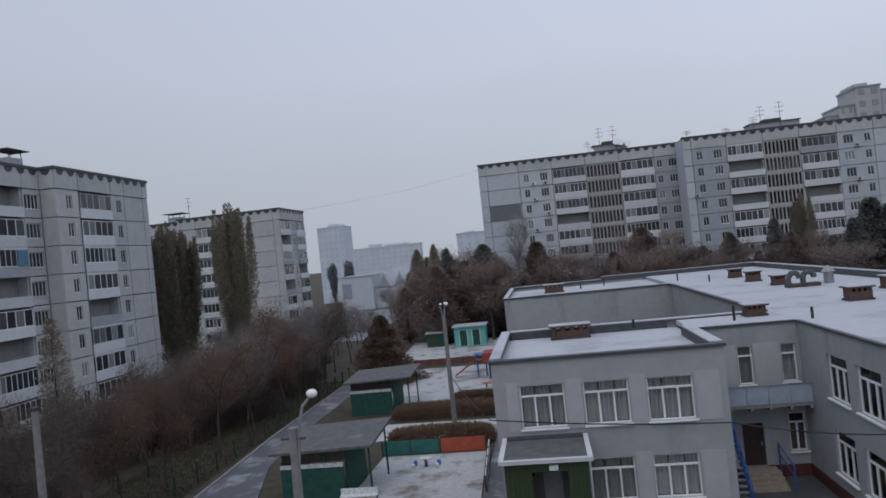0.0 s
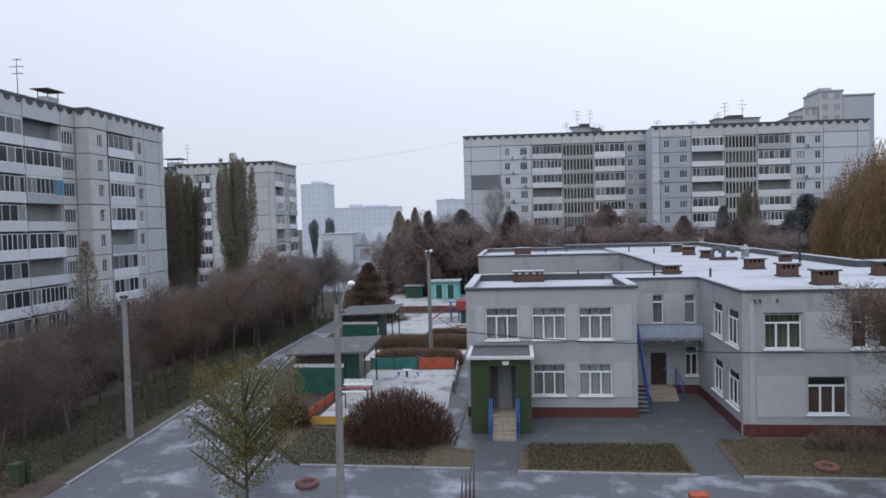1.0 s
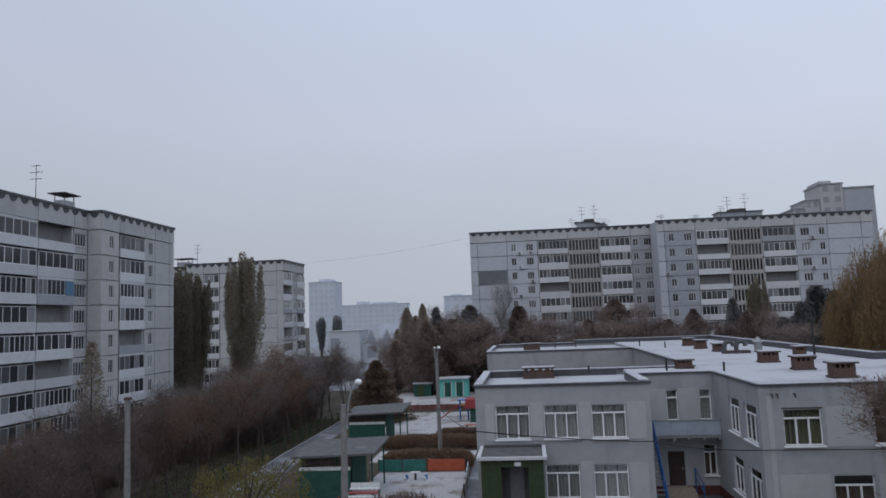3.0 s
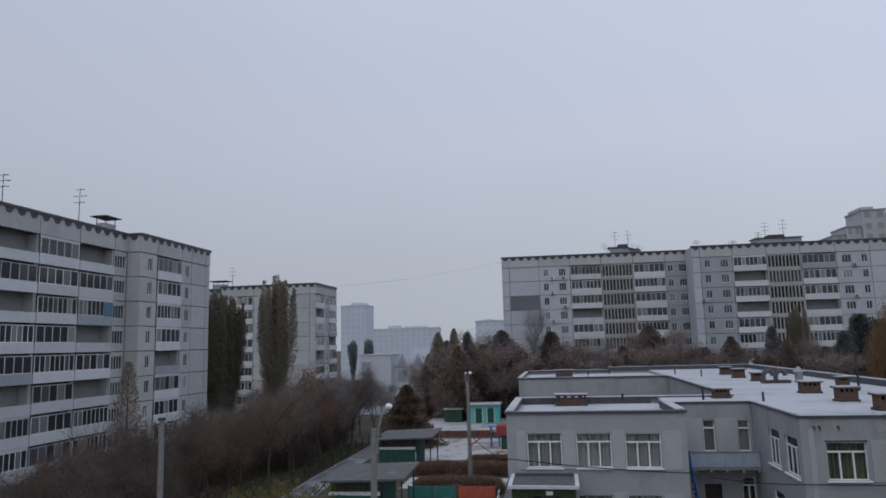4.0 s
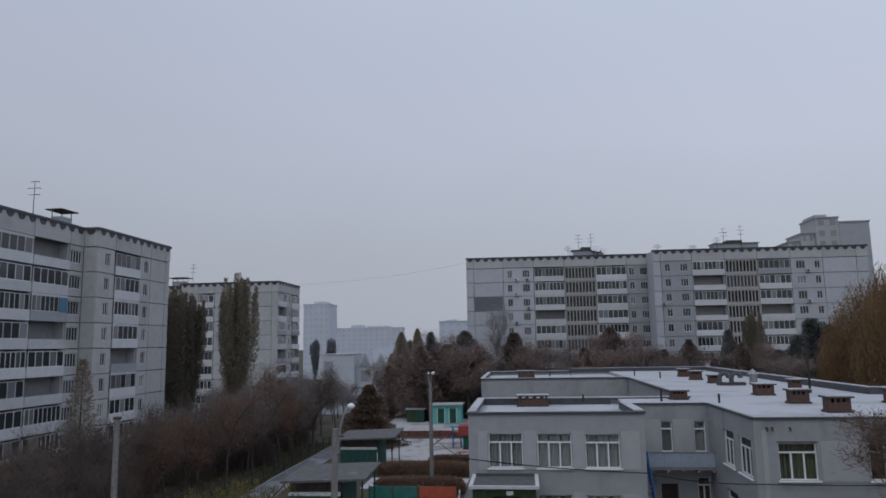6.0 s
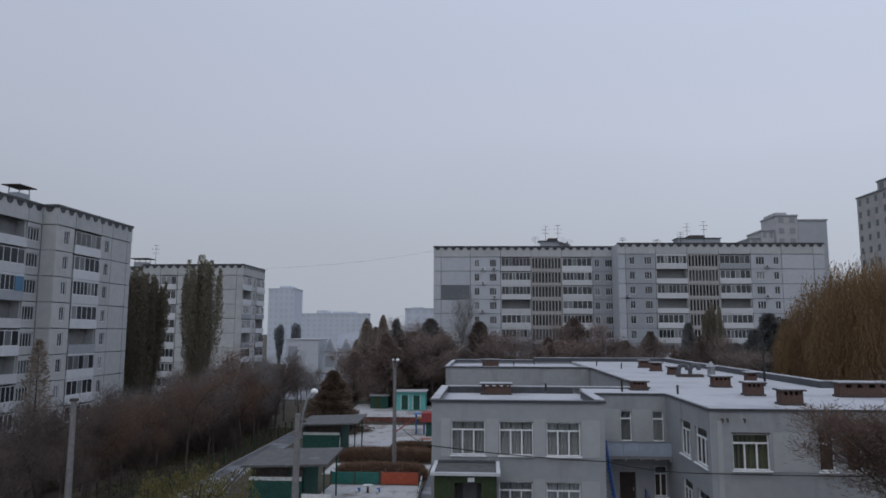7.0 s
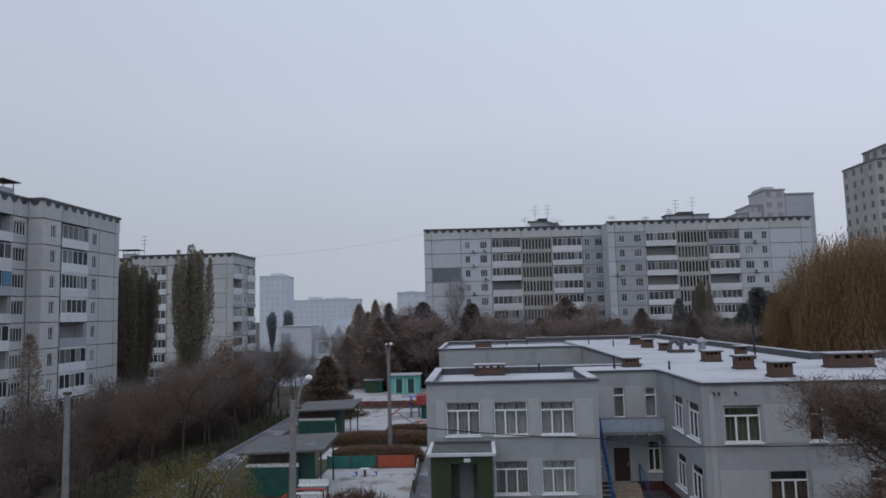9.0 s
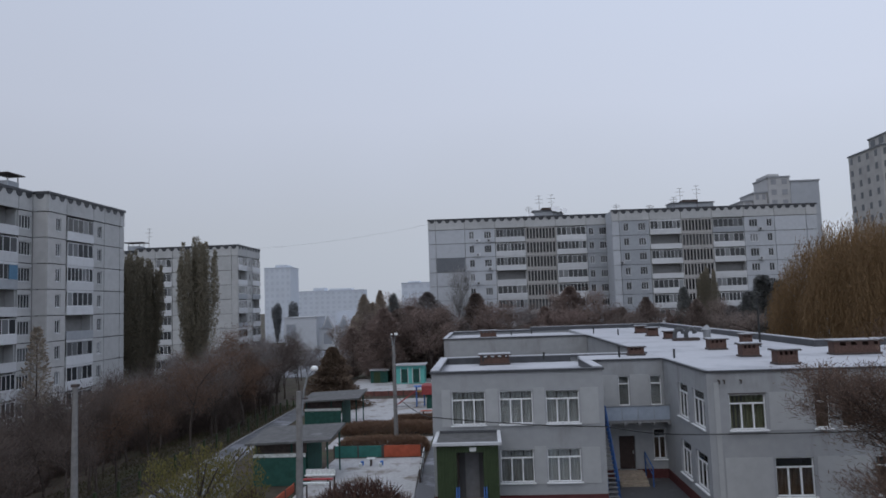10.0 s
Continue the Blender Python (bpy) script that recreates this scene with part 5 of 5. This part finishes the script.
# slender half-bare birch before the long block
birch = column_tree("birch", "slender half-bare birch with thin orange-brown leaves", 210, 14.0, 1.5, M_MISTO, 1900, "", 0.4, 0.1, "oval")
birch.matrix_basis = Matrix.Translation((-42.3, 62.6, fall(-42.3, 62.6)))

# bronze conical conifer by the path
cone = column_tree("cypress", "broad conical bronze-green conifer beside the path", 140, 6.9, 3.3, M_CEDAR, 26000, "", 0.26, 0.0, "cone")
cone.matrix_basis = Matrix.Translation((-17.9, 79.5, 0)) @ Matrix.Diagonal((1.2, 1.2, 1.0, 1))

# weeping willow
rng = random.Random(150)
willow = thing("willow_tree", "large weeping willow with golden autumn leaves", "tree", Matrix.Translation((37.8, 69, 0)))
bm, tips = branch_tree(rng, 11.0, 1.0, 0.45, 3, 5, 0.16, 0.6, 0.4)
part("trunk", bm, M_WBARK, willow)
vs, fs = [], []
for _ in range(13000):
    a, u = rng.uniform(0, 2 * math.pi), rng.random() ** 0.5
    lobe = 1 + 0.10 * math.sin(5 * a + 1.0) + 0.07 * math.sin(11 * a)
    rr = 8.7 * u * lobe
    q = Vector((rr * math.cos(a), rr * math.sin(a), (17.8 - 7.5 * u ** 3.2) * (1 + 0.06 * math.sin(7 * a + 9 * u) + 0.04 * math.sin(13 * a - 17 * u)) - rng.expovariate(0.5) + rng.gauss(0, 0.35)))
    sway = Vector((0.16 * math.cos(a) + rng.gauss(0, 0.1), 0.16 * math.sin(a) + rng.gauss(0, 0.1), 0))
    for k in range(rng.randint(5, 16)):
        if q.z < 1.2:
            break
        e = (Vector((rng.gauss(0, 0.3), rng.gauss(0, 0.3), -1)) + sway * max(0, 1 - k * 0.2)).normalized() * 0.42
        blade(vs, fs, q, e * rng.uniform(0.7, 1.3), 0.03, rng)
        q = q + e
part("crown", blades_mesh("crown", vs, fs, M_WILLOW), None, willow)

# bare tree near the corner of the kindergarten, young tree by the road
near = tree_source("bare_tree", "nearly leafless tree with pale brown twigs before the wall", "tree", 163, 9.0, 0.95, 0.16, M_TWIGP, 22000, 0.42, 0.016, "", levels=4, splits=4, start=0.12, scatter=0.4, up=0.22)
second = copy_thing(near, pose(16.9, 27.2, 0, 0, 0, 130))
second.scale = (1.05, 1.05, 0.62)
near.matrix_basis = Matrix.Translation((17.9, 28.4, 0)) @ Matrix.Diagonal((1.08, 1.08, 0.8, 1))
young = column_tree("young_tree", "young tree with yellow-green autumn leaves beside the road", 171, 6.4, 3.2, M_YGREEN, 11000, "", 0.14, 0.03)
young.matrix_basis = Matrix.Translation((-11.7, 27.4, 0))

bush = mound("bush", "large round leafless red-brown bush on the lawn", "bush", 180, 3.0, 1.7, 2.55, M_BUSH, 9000, 0.5, 0.02)
bush.matrix_basis = Matrix.Translation((-6.6, 35.2, 0))
b2 = mound("bush", "small red-brown bush beside the lawn", "bush", 181, 1.1, 0.9, 1.6, M_BUSH, 2000, 0.45, 0.02)
b2.matrix_basis = Matrix.Translation((-13.3, 37.6, 0))
for x, y, rx, ry, h, s in ((-8.4, 55.2, 3.6, 0.9, 1.15, 182), (-9.0, 63.0, 4.4, 1.0, 1.05, 183), (-6.6, 66.6, 2.6, 0.7, 1.0, 184)):
    hd = mound("hedge", "clipped brown hedge between the play courts", "hedge", s, rx, ry, h, M_HEDGE, 12000, 0.2, 0.03, 5.0, "clipped hedges")
    hd.matrix_basis = Matrix.Translation((x, y, 0))
for x, y, rx, h, s in ((15.5, 34.6, 2.0, 0.9, 190), (19.5, 35.0, 2.2, 1.0, 191), (24, 34.8, 2.4, 1.1, 192)):
    sh = mound("shrub", "low dry brown shrub along the plinth", "shrub", s, rx, 0.8, h, M_TWIGP, 1400, 0.4, 0.012, group="shrubs at the wall")
    sh.matrix_basis = Matrix.Translation((x, y, 0.03))


# fallen leaves and dry stalks on the lawns
def litter(name, label, x0, x1, y0, y1, count, seed, size, rise, material):
    rng = random.Random(seed)
    vs, fs = [], []
    for _ in range(count):
        p = Vector((rng.uniform(x0, x1), rng.uniform(y0, y1), 0.06))
        d = Vector((rng.gauss(0, 1), rng.gauss(0, 1), abs(rng.gauss(rise, rise * 0.6)))).normalized()
        blade(vs, fs, p, d * size * rng.uniform(0.5, 1.4), size * 0.3, rng)
    tagged(part(name, blades_mesh(name, vs, fs, material)), label, "leaves", kind="stuff")


litter("fallen_leaves", "fallen yellow-brown leaves on the flower bed", 0.0, 7.5, 31.1, 34.8, 7000, 1, 0.08, 0.6, M_LITTER)
litter("fallen_leaves", "fallen yellow-brown leaves on the lawn", 9.9, 26, 31.0, 36.0, 14000, 2, 0.08, 0.6, M_LITTER)
litter("grass_tufts", "tufts of yellow-green grass on the flower bed", 0.2, 7.5, 31.3, 35.0, 6000, 3, 0.09, 1.5, M_GRASSY)
litter("grass_tufts", "tufts of dull grass on the lawn", -12.3, -4.8, 31.6, 37.3, 9000, 4, 0.08, 1.4, M_GRASSY)
litter("grass_tufts", "tufts of dull grass beside the path", -28.5, -22.4, 26, 82, 24000, 5, 0.12, 1.6, M_GRASSY)
litter("fallen_leaves", "dark fallen leaves under the thicket", -40, -22.6, 26, 80, 9000, 6, 0.1, 0.3, M_TWIGR)


# ---- poles and cables ----
def lamp_post(x, y, h, arm, label, lean=0.0, heads=1):
    t = thing("street_lamp", label, "street lamp", Matrix.Translation((x, y, 0)) @ Matrix.Rotation(lean, 4, "Y"), group="street lamps")
    bm = bmesh.new()
    bar(bm, (0, 0, -0.3), (0, 0, h - 0.9), 0.19, 0.12, 10)
    part("pole", bm, M_POLE, t)
    for k in range(heads):
        sx = arm if k == 0 else -arm * 1.4
        bm = bmesh.new()
        pts = [Vector((0.1 * (1 if sx > 0 else -1), 0, h - 1.9)), Vector((sx * 0.35, 0, h - 0.9)), Vector((sx * 0.6, 0, h - 0.35)), Vector((sx, 0, h - 0.1))]
        for a, b in zip(pts, pts[1:]):
            bar(bm, a, b, 0.045, 0.04, 6)
        part("arm", bm, M_METAL, t)
        bm = bmesh.new()
        bmesh.ops.create_icosphere(bm, subdivisions=2, radius=0.145 if k == 0 else 0.09)
        bm.transform(Matrix.Translation((sx + 0.08, 0, h)) @ Matrix.Diagonal((1.1, 1, 0.85, 1)))
        for f in bm.faces:
            f.smooth = True
        part("globe", bm, M_LAMP, t, "milky glass lamp globe")
    bm = bmesh.new()
    bar(bm, (-0.35, 0, h - 1.2), (0.35, 0, h - 1.2), 0.04, 0.04, 5)
    part("bracket", bm, M_RUST, t)
    return t


lamp_post(-7.75, 27.8, 9.1, 0.55, "concrete street lamp with a globe head beside the road", 0.012)
lamp_post(-7.45, 55.7, 9.25, 0.15, "concrete street lamp with two arms between the courts", -0.004, 2)
lamp_post(-24.5, 124, 7.6, 0.5, "distant concrete street lamp by the path", 0.0)
t = thing("utility_pole", "plain weathered concrete utility pole by the path", "pole", Matrix.Translation((-21.9, 35.6, 0)))
bm = bmesh.new()
bar(bm, (0, 0, -0.3), (0, 0, 7.8), 0.2, 0.13, 10)
part("pole", bm, M_POLE, t)
part("cap", boxes((-0.16, 0.16, -0.16, 0.16, 7.8, 7.95)), M_RUST, t)


def cable(a, b, sag, label, r=0.018):
    """One sagging wire: a four-sided tube through twelve spans."""
    bm = bmesh.new()
    a, b = Vector(a), Vector(b)
    side = (b - a).cross(Vector((0, 0, 1))).normalized() * r
    rings = []
    for i in range(13):
        u = i / 12
        p = a.lerp(b, u) - Vector((0, 0, sag * 4 * u * (1 - u)))
        rings.append([bm.verts.new(p + o) for o in (side, Vector((0, 0, r)), -side, Vector((0, 0, -r)))])
    for q, s in zip(rings, rings[1:]):
        for k in range(4):
            bm.faces.new((q[k], q[(k + 1) % 4], s[(k + 1) % 4], s[k]))
    tagged(part("cable", bm, M_WIRE), label, "cable")


cable((-7.4, 55.6, 4.4), (-3.45, 39.6, 5.15), 0.2, "thin black cable slung from a lamp post", 0.03)
cable((-3.45, 39.6, 5.15), (6.6, 39.7, 4.35), 0.12, "thin black cable across the kindergarten wall", 0.028)
cable((6.6, 39.7, 4.35), (11.3, 36.55, 4.4), 0.15, "thin black cable between the kindergarten walls", 0.026)
cable((11.3, 36.55, 4.4), (36, 36.55, 4.7), 0.15, "thin black cable along the kindergarten wall", 0.026)
cable((-10.4, 134, 27.5), (-60, 131, 24.0), 1.4, "thin overhead cable between the roofs", 0.012)


# ---- play yards ----
def shed(x0, x1, y0, y1, h, label):
    """An open-sided play shelter: boarded back, posts, a felt roof that leans back."""
    t = thing("play_shelter", label, "shelter", group="play shelters")
    part("back_wall", boxes((x0, x1 - 1.5, y0, y0 + 0.08, 0.0, 1.85)), M_TEALD, t, "dark green boarded wall")
    part("side_wall", boxes((x0, x0 + 0.08, y0 + 0.08, y1, 0.0, 2.2)), M_TEALD, t)
    part("frieze", boxes((x0, x1 - 1.5, y0 - 0.03, y0 + 0.06, 1.86, 2.08)), M_CREAM, t, "white scalloped trim board")
    part("gable_board", boxes((x0, x1 - 1.5, y0 + 0.3, y0 + 0.36, 2.08, 2.7)), M_RUST, t)
    part("inner_wall", boxes((x1 - 1.5, x1 - 1.42, y0 + 0.4, y1, 0, 2.6)), M_TEALD, t)
    for x in (x0 + 0.1, (x0 + x1) / 2, x1 - 0.1):
        for y in (y0 + 0.3, y1 - 0.15):
            bm = bmesh.new()
            bar(bm, (x, y, -0.1), (x, y, 2.8), 0.06, 0.06, 6)
            part("post", bm, M_TEALD, t)
    bm = bmesh.new()
    a = [bm.verts.new(c) for c in ((x0 - 0.4, y0 - 0.5, 2.72), (x1 + 0.3, y0 - 0.5, 2.9), (x1 + 0.3, y1 + 0.3, 3.15), (x0 - 0.4, y1 + 0.3, 2.95))]
    f = bm.faces.new(a)
    ext = bmesh.ops.extrude_face_region(bm, geom=[f])
    bmesh.ops.translate(bm, verts=[v for v in ext["geom"] if isinstance(v, bmesh.types.BMVert)], vec=(0, 0, 0.14))
    bmesh.ops.recalc_face_normals(bm, faces=bm.faces[:])
    part("roof", bm, M_SLATE, t, "sloping grey felt roof")


shed(-15.6, -10.6, 45.2, 49.4, 2.9, "dark green play shelter with a grey felt roof")
shed(-17.4, -12.4, 65.0, 69.2, 2.9, "teal play shelter with a grey roof behind the hedge")


def low_wall(name, a, b, h, material, label):
    t = thing(name, label, "fence", group="low coloured fences")
    a, b = Vector((*a, 0)), Vector((*b, 0))
    d = b - a
    w = math.atan2(d.y, d.x)
    n = max(1, round(d.length / 2.0))
    L = d.length / n
    for i in range(n):
        part("board", shared(("board", round(L, 2), h, material.name), lambda: boxes((0.04, L - 0.04, -0.03, 0.03, 0.08, h)), material), None, t, m=Matrix.Translation(a + d * (i / n)) @ Matrix.Rotation(w, 4, "Z"))
    for i in range(n + 1):
        part("post", shared(("fence_post", h), lambda: boxes((-0.05, 0.05, -0.05, 0.05, -0.1, h + 0.06)), M_RUST), None, t, m=Matrix.Translation(a + d * (i / n)))


low_wall("fence", (-11.9, 52.9), (-8.2, 52.9), 0.95, M_TEAL, "low turquoise board fence behind the court")
low_wall("fence", (-8.1, 52.9), (-5.2, 52.9), 0.95, M_ORANGE, "low orange-red board fence behind the court")
low_wall("fence", (-4.95, 52.6), (-4.6, 45.4), 0.8, M_CREAM, "low white board fence beside the court")
low_wall("fence", (-12.5, 38.0), (-9.9, 37.95), 0.55, M_YELLOW, "low ochre board fence at the court")
low_wall("fence", (-12.7, 38.4), (-12.4, 43.5), 0.6, M_ORANGE, "low red and blue board fence along the court")
low_wall("fence", (-16.5, 88.5), (-5.0, 88.5), 0.7, M_FADED, "low faded red board fence of the far court")
t = thing("play_bench", "small wooden play bench with striped seats", "play equipment", Matrix.Translation((-10.2, 40.6, 0)))
for i, mt in enumerate((M_CREAM, M_RED, M_CREAM)):
    part("slat", boxes((-0.9, 0.9, -0.3 + i * 0.45, 0.0 + i * 0.45, 1.55 - 0.12 * (2 - i), 1.62 - 0.12 * (2 - i))), mt, t)
for x in (-0.85, 0.85):
    for y in (-0.3, 0.85):
        bm = bmesh.new()
        bar(bm, (x, y, -0.05), (x, y, 1.5), 0.05)
        part("leg", bm, M_RUST, t)
part("back_board", boxes((-0.9, 0.9, 0.9, 0.95, 1.4, 1.9)), M_CREAM, t)
t = thing("play_table", "small white play table with four stools on the snow", "table", Matrix.Translation((-8.6, 50.2, 0)) @ Matrix.Diagonal((0.6, 0.7, 0.75, 1)))
part("tabletop", boxes((-0.55, 0.55, -0.4, 0.4, 0.72, 0.8)), M_CREAM, t)
part("leg", boxes((-0.12, 0.12, -0.12, 0.12, -0.02, 0.72)), M_RUST, t)
for sx in (-1.2, 1.2):
    for sy in (-0.5, 0.5):
        bm = bmesh.new()
        bar(bm, (sx, sy, -0.02), (sx, sy, 0.42), 0.2, 0.2, 10)
        part("stool", bm, M_CREAM if sy < 0 else M_PLAYBLUE, t)
t = thing("slide", "children's slide with a red chute and blue tower", "slide", Matrix.Translation((-9.0, 79, 0)) @ Matrix.Diagonal((0.9, 0.9, 0.78, 1)))
bm = bmesh.new()
for dx in (-0.35, 0.35):
    bar(bm, (-1.6, dx, 0.3), (1.0, dx, 2.4), 0.07, 0.07, 4)
part("chute_edge", bm, M_RED, t)
bm = boxes((0, 3.4, -0.35, 0.35, -0.03, 0.03))
bm.transform(Matrix.Translation((-1.6, 0, 0.25)) @ Matrix.Rotation(-0.68, 4, "Y"))
part("chute", bm, M_RED, t)
for x in (1.0, 2.0):
    for y in (-0.4, 0.4):
        bm = bmesh.new()
        bar(bm, (x, y, -0.05), (x, y, 2.9), 0.06)
        part("post", bm, M_PLAYBLUE, t)
part("platform", boxes((0.95, 2.1, -0.45, 0.45, 2.2, 2.3)), M_YELLOW, t)
bm = boxes((0.7, 2.3, -0.7, 0.7, 2.9, 3.0))
bmesh.ops.poke(bm, faces=[bm.faces[:][1]], offset=0.5)
part("roof", bm, M_PLAYBLUE, t)
t = thing("playhouse", "open red-roofed playhouse with dark green walls", "playhouse", Matrix.Translation((-5.6, 78, 0)))
part("wall", boxes((-1.2, 1.2, -0.9, 0.9, 0, 1.6)), M_TEALD, t)
part("roof", boxes((-1.7, 1.7, -1.2, 1.2, 1.6, 2.6)), M_RED, t)
t = thing("bench", "low red-brown bench beside the court", "bench", Matrix.Translation((-5.6, 73, 0)))
part("seat", boxes((-1.5, 1.5, -0.2, 0.2, 0.4, 0.46)), M_ORANGE, t)
for x in (-1.2, 1.2):
    part("leg", boxes((x - 0.06, x + 0.06, -0.18, 0.18, -0.02, 0.4)), M_RUST, t)

hut = thing("hut", "turquoise wooden hut with two dark doors and a snowy roof", "hut", Matrix.Translation((-13.4, 102, 0)))
part("wall", boxes((0, 4.2, 0, 3, -0.1, 2.7)), M_TURQ, hut)
part("roof", boxes((-0.25, 4.45, -0.4, 3.3, 2.7, 2.85)), M_SNOW, hut)
for x in (0.75, 2.5):
    part("door", boxes((x, x + 0.95, -0.05, -0.003, 0.2, 2.2)), M_TEALD, hut)
    part("door_frame", boxes((x - 0.12, x - 0.002, -0.06, -0.003, 0.1, 2.35), (x + 0.952, x + 1.07, -0.06, -0.003, 0.1, 2.35)), M_CREAM, hut)
garage = thing("shed", "small dark green shed with a flat roof", "shed", Matrix.Translation((-17.6, 104, 0)))
part("wall", boxes((0, 2.6, 0, 2.4, -0.3, 1.9)), M_TEALD, garage)
part("roof", boxes((-0.2, 2.8, -0.2, 2.6, 1.9, 2.02)), M_SNOW, garage)
part("door", boxes((0.5, 1.5, -0.05, -0.003, 0, 1.7)), M_GREEN, garage)

# wire fence along the thicket
fence = thing("wire_fence", "low wire fence with green posts along the path", "fence")
for i in range(22):
    y = 29 + i * 2.6
    part("post", shared(("wire_post",), lambda: boxes((-0.07, 0.07, -0.07, 0.07, -0.2, 1.3)), M_GREEN), None, fence, m=Matrix.Translation((-23.0, y, 0)))
for z in (0.35, 0.8, 1.25):
    bm = bmesh.new()
    bar(bm, (-23.0, 29, z), (-23.0, 83.6, z), 0.02, 0.02, 4)
    part("wire", bm, M_WIRE, fence)

# small things near the road
for x, y, mt, lab in ((-9.6, 29.0, M_FADED, "red-painted tyre flower bed on the road edge"), (13.5, 31.9, M_FADED, "red-painted tyre flower bed on the lawn")):
    t = thing("tyre_planter", lab, "planter", Matrix.Translation((x, y, 0.03)) @ Matrix.Diagonal((0.75, 0.75, 0.7, 1)), group="tyre planters")
    bm = bmesh.new()
    ring = [[bm.verts.new(((0.55 + 0.17 * math.cos(v * math.pi / 4)) * math.cos(u * math.pi / 10), (0.55 + 0.17 * math.cos(v * math.pi / 4)) * math.sin(u * math.pi / 10), 0.14 + 0.17 * math.sin(v * math.pi / 4))) for v in range(8)] for u in range(20)]
    for u in range(20):
        for v in range(8):
            bm.faces.new((ring[u][v], ring[(u + 1) % 20][v], ring[(u + 1) % 20][(v + 1) % 8], ring[u][(v + 1) % 8]))
    part("tyre", bm, mt, t)
    bm = bmesh.new()
    bar(bm, (0, 0, -0.02), (0, 0, 0.12), 0.5, 0.5, 14)
    part("soil", bm, M_BARK, t)
t = thing("litter_bin", "small bright orange box at the road edge", "bin", Matrix.Translation((7.0, 28.2, 0)))
part("body", boxes((-0.35, 0.35, -0.25, 0.25, 0.0, 0.28)), M_ORANGE, t)
t = thing("gate", "dark red pointed picket gate at the road edge", "gate", Matrix.Translation((-2.6, 27.6, 0)))
for i in range(4):
    bm = bmesh.new()
    bar(bm, (i * 0.16, i * 0.1, -0.05), (i * 0.16 + 0.05, i * 0.1, 1.1 + 0.12 * i), 0.045, 0.015, 5)
    part("picket", bm, M_PLINTH, t)
t = thing("street_bin", "dark green metal box among the shrubs beside the road", "bin", Matrix.Translation((-23.2, 28.6, fall(-23.2, 28.6))) @ Matrix.Diagonal((0.6, 0.6, 0.85, 1)))
bm = boxes((-0.4, 0.4, -0.35, 0.35, 0.0, 1.1))
soften(bm, 0.04)
part("body", bm, M_GREEN, t)
bm = boxes((-0.44, 0.44, -0.39, 0.39, 1.1, 1.2))
soften(bm, 0.03)
part("lid", bm, M_GREEN, t)
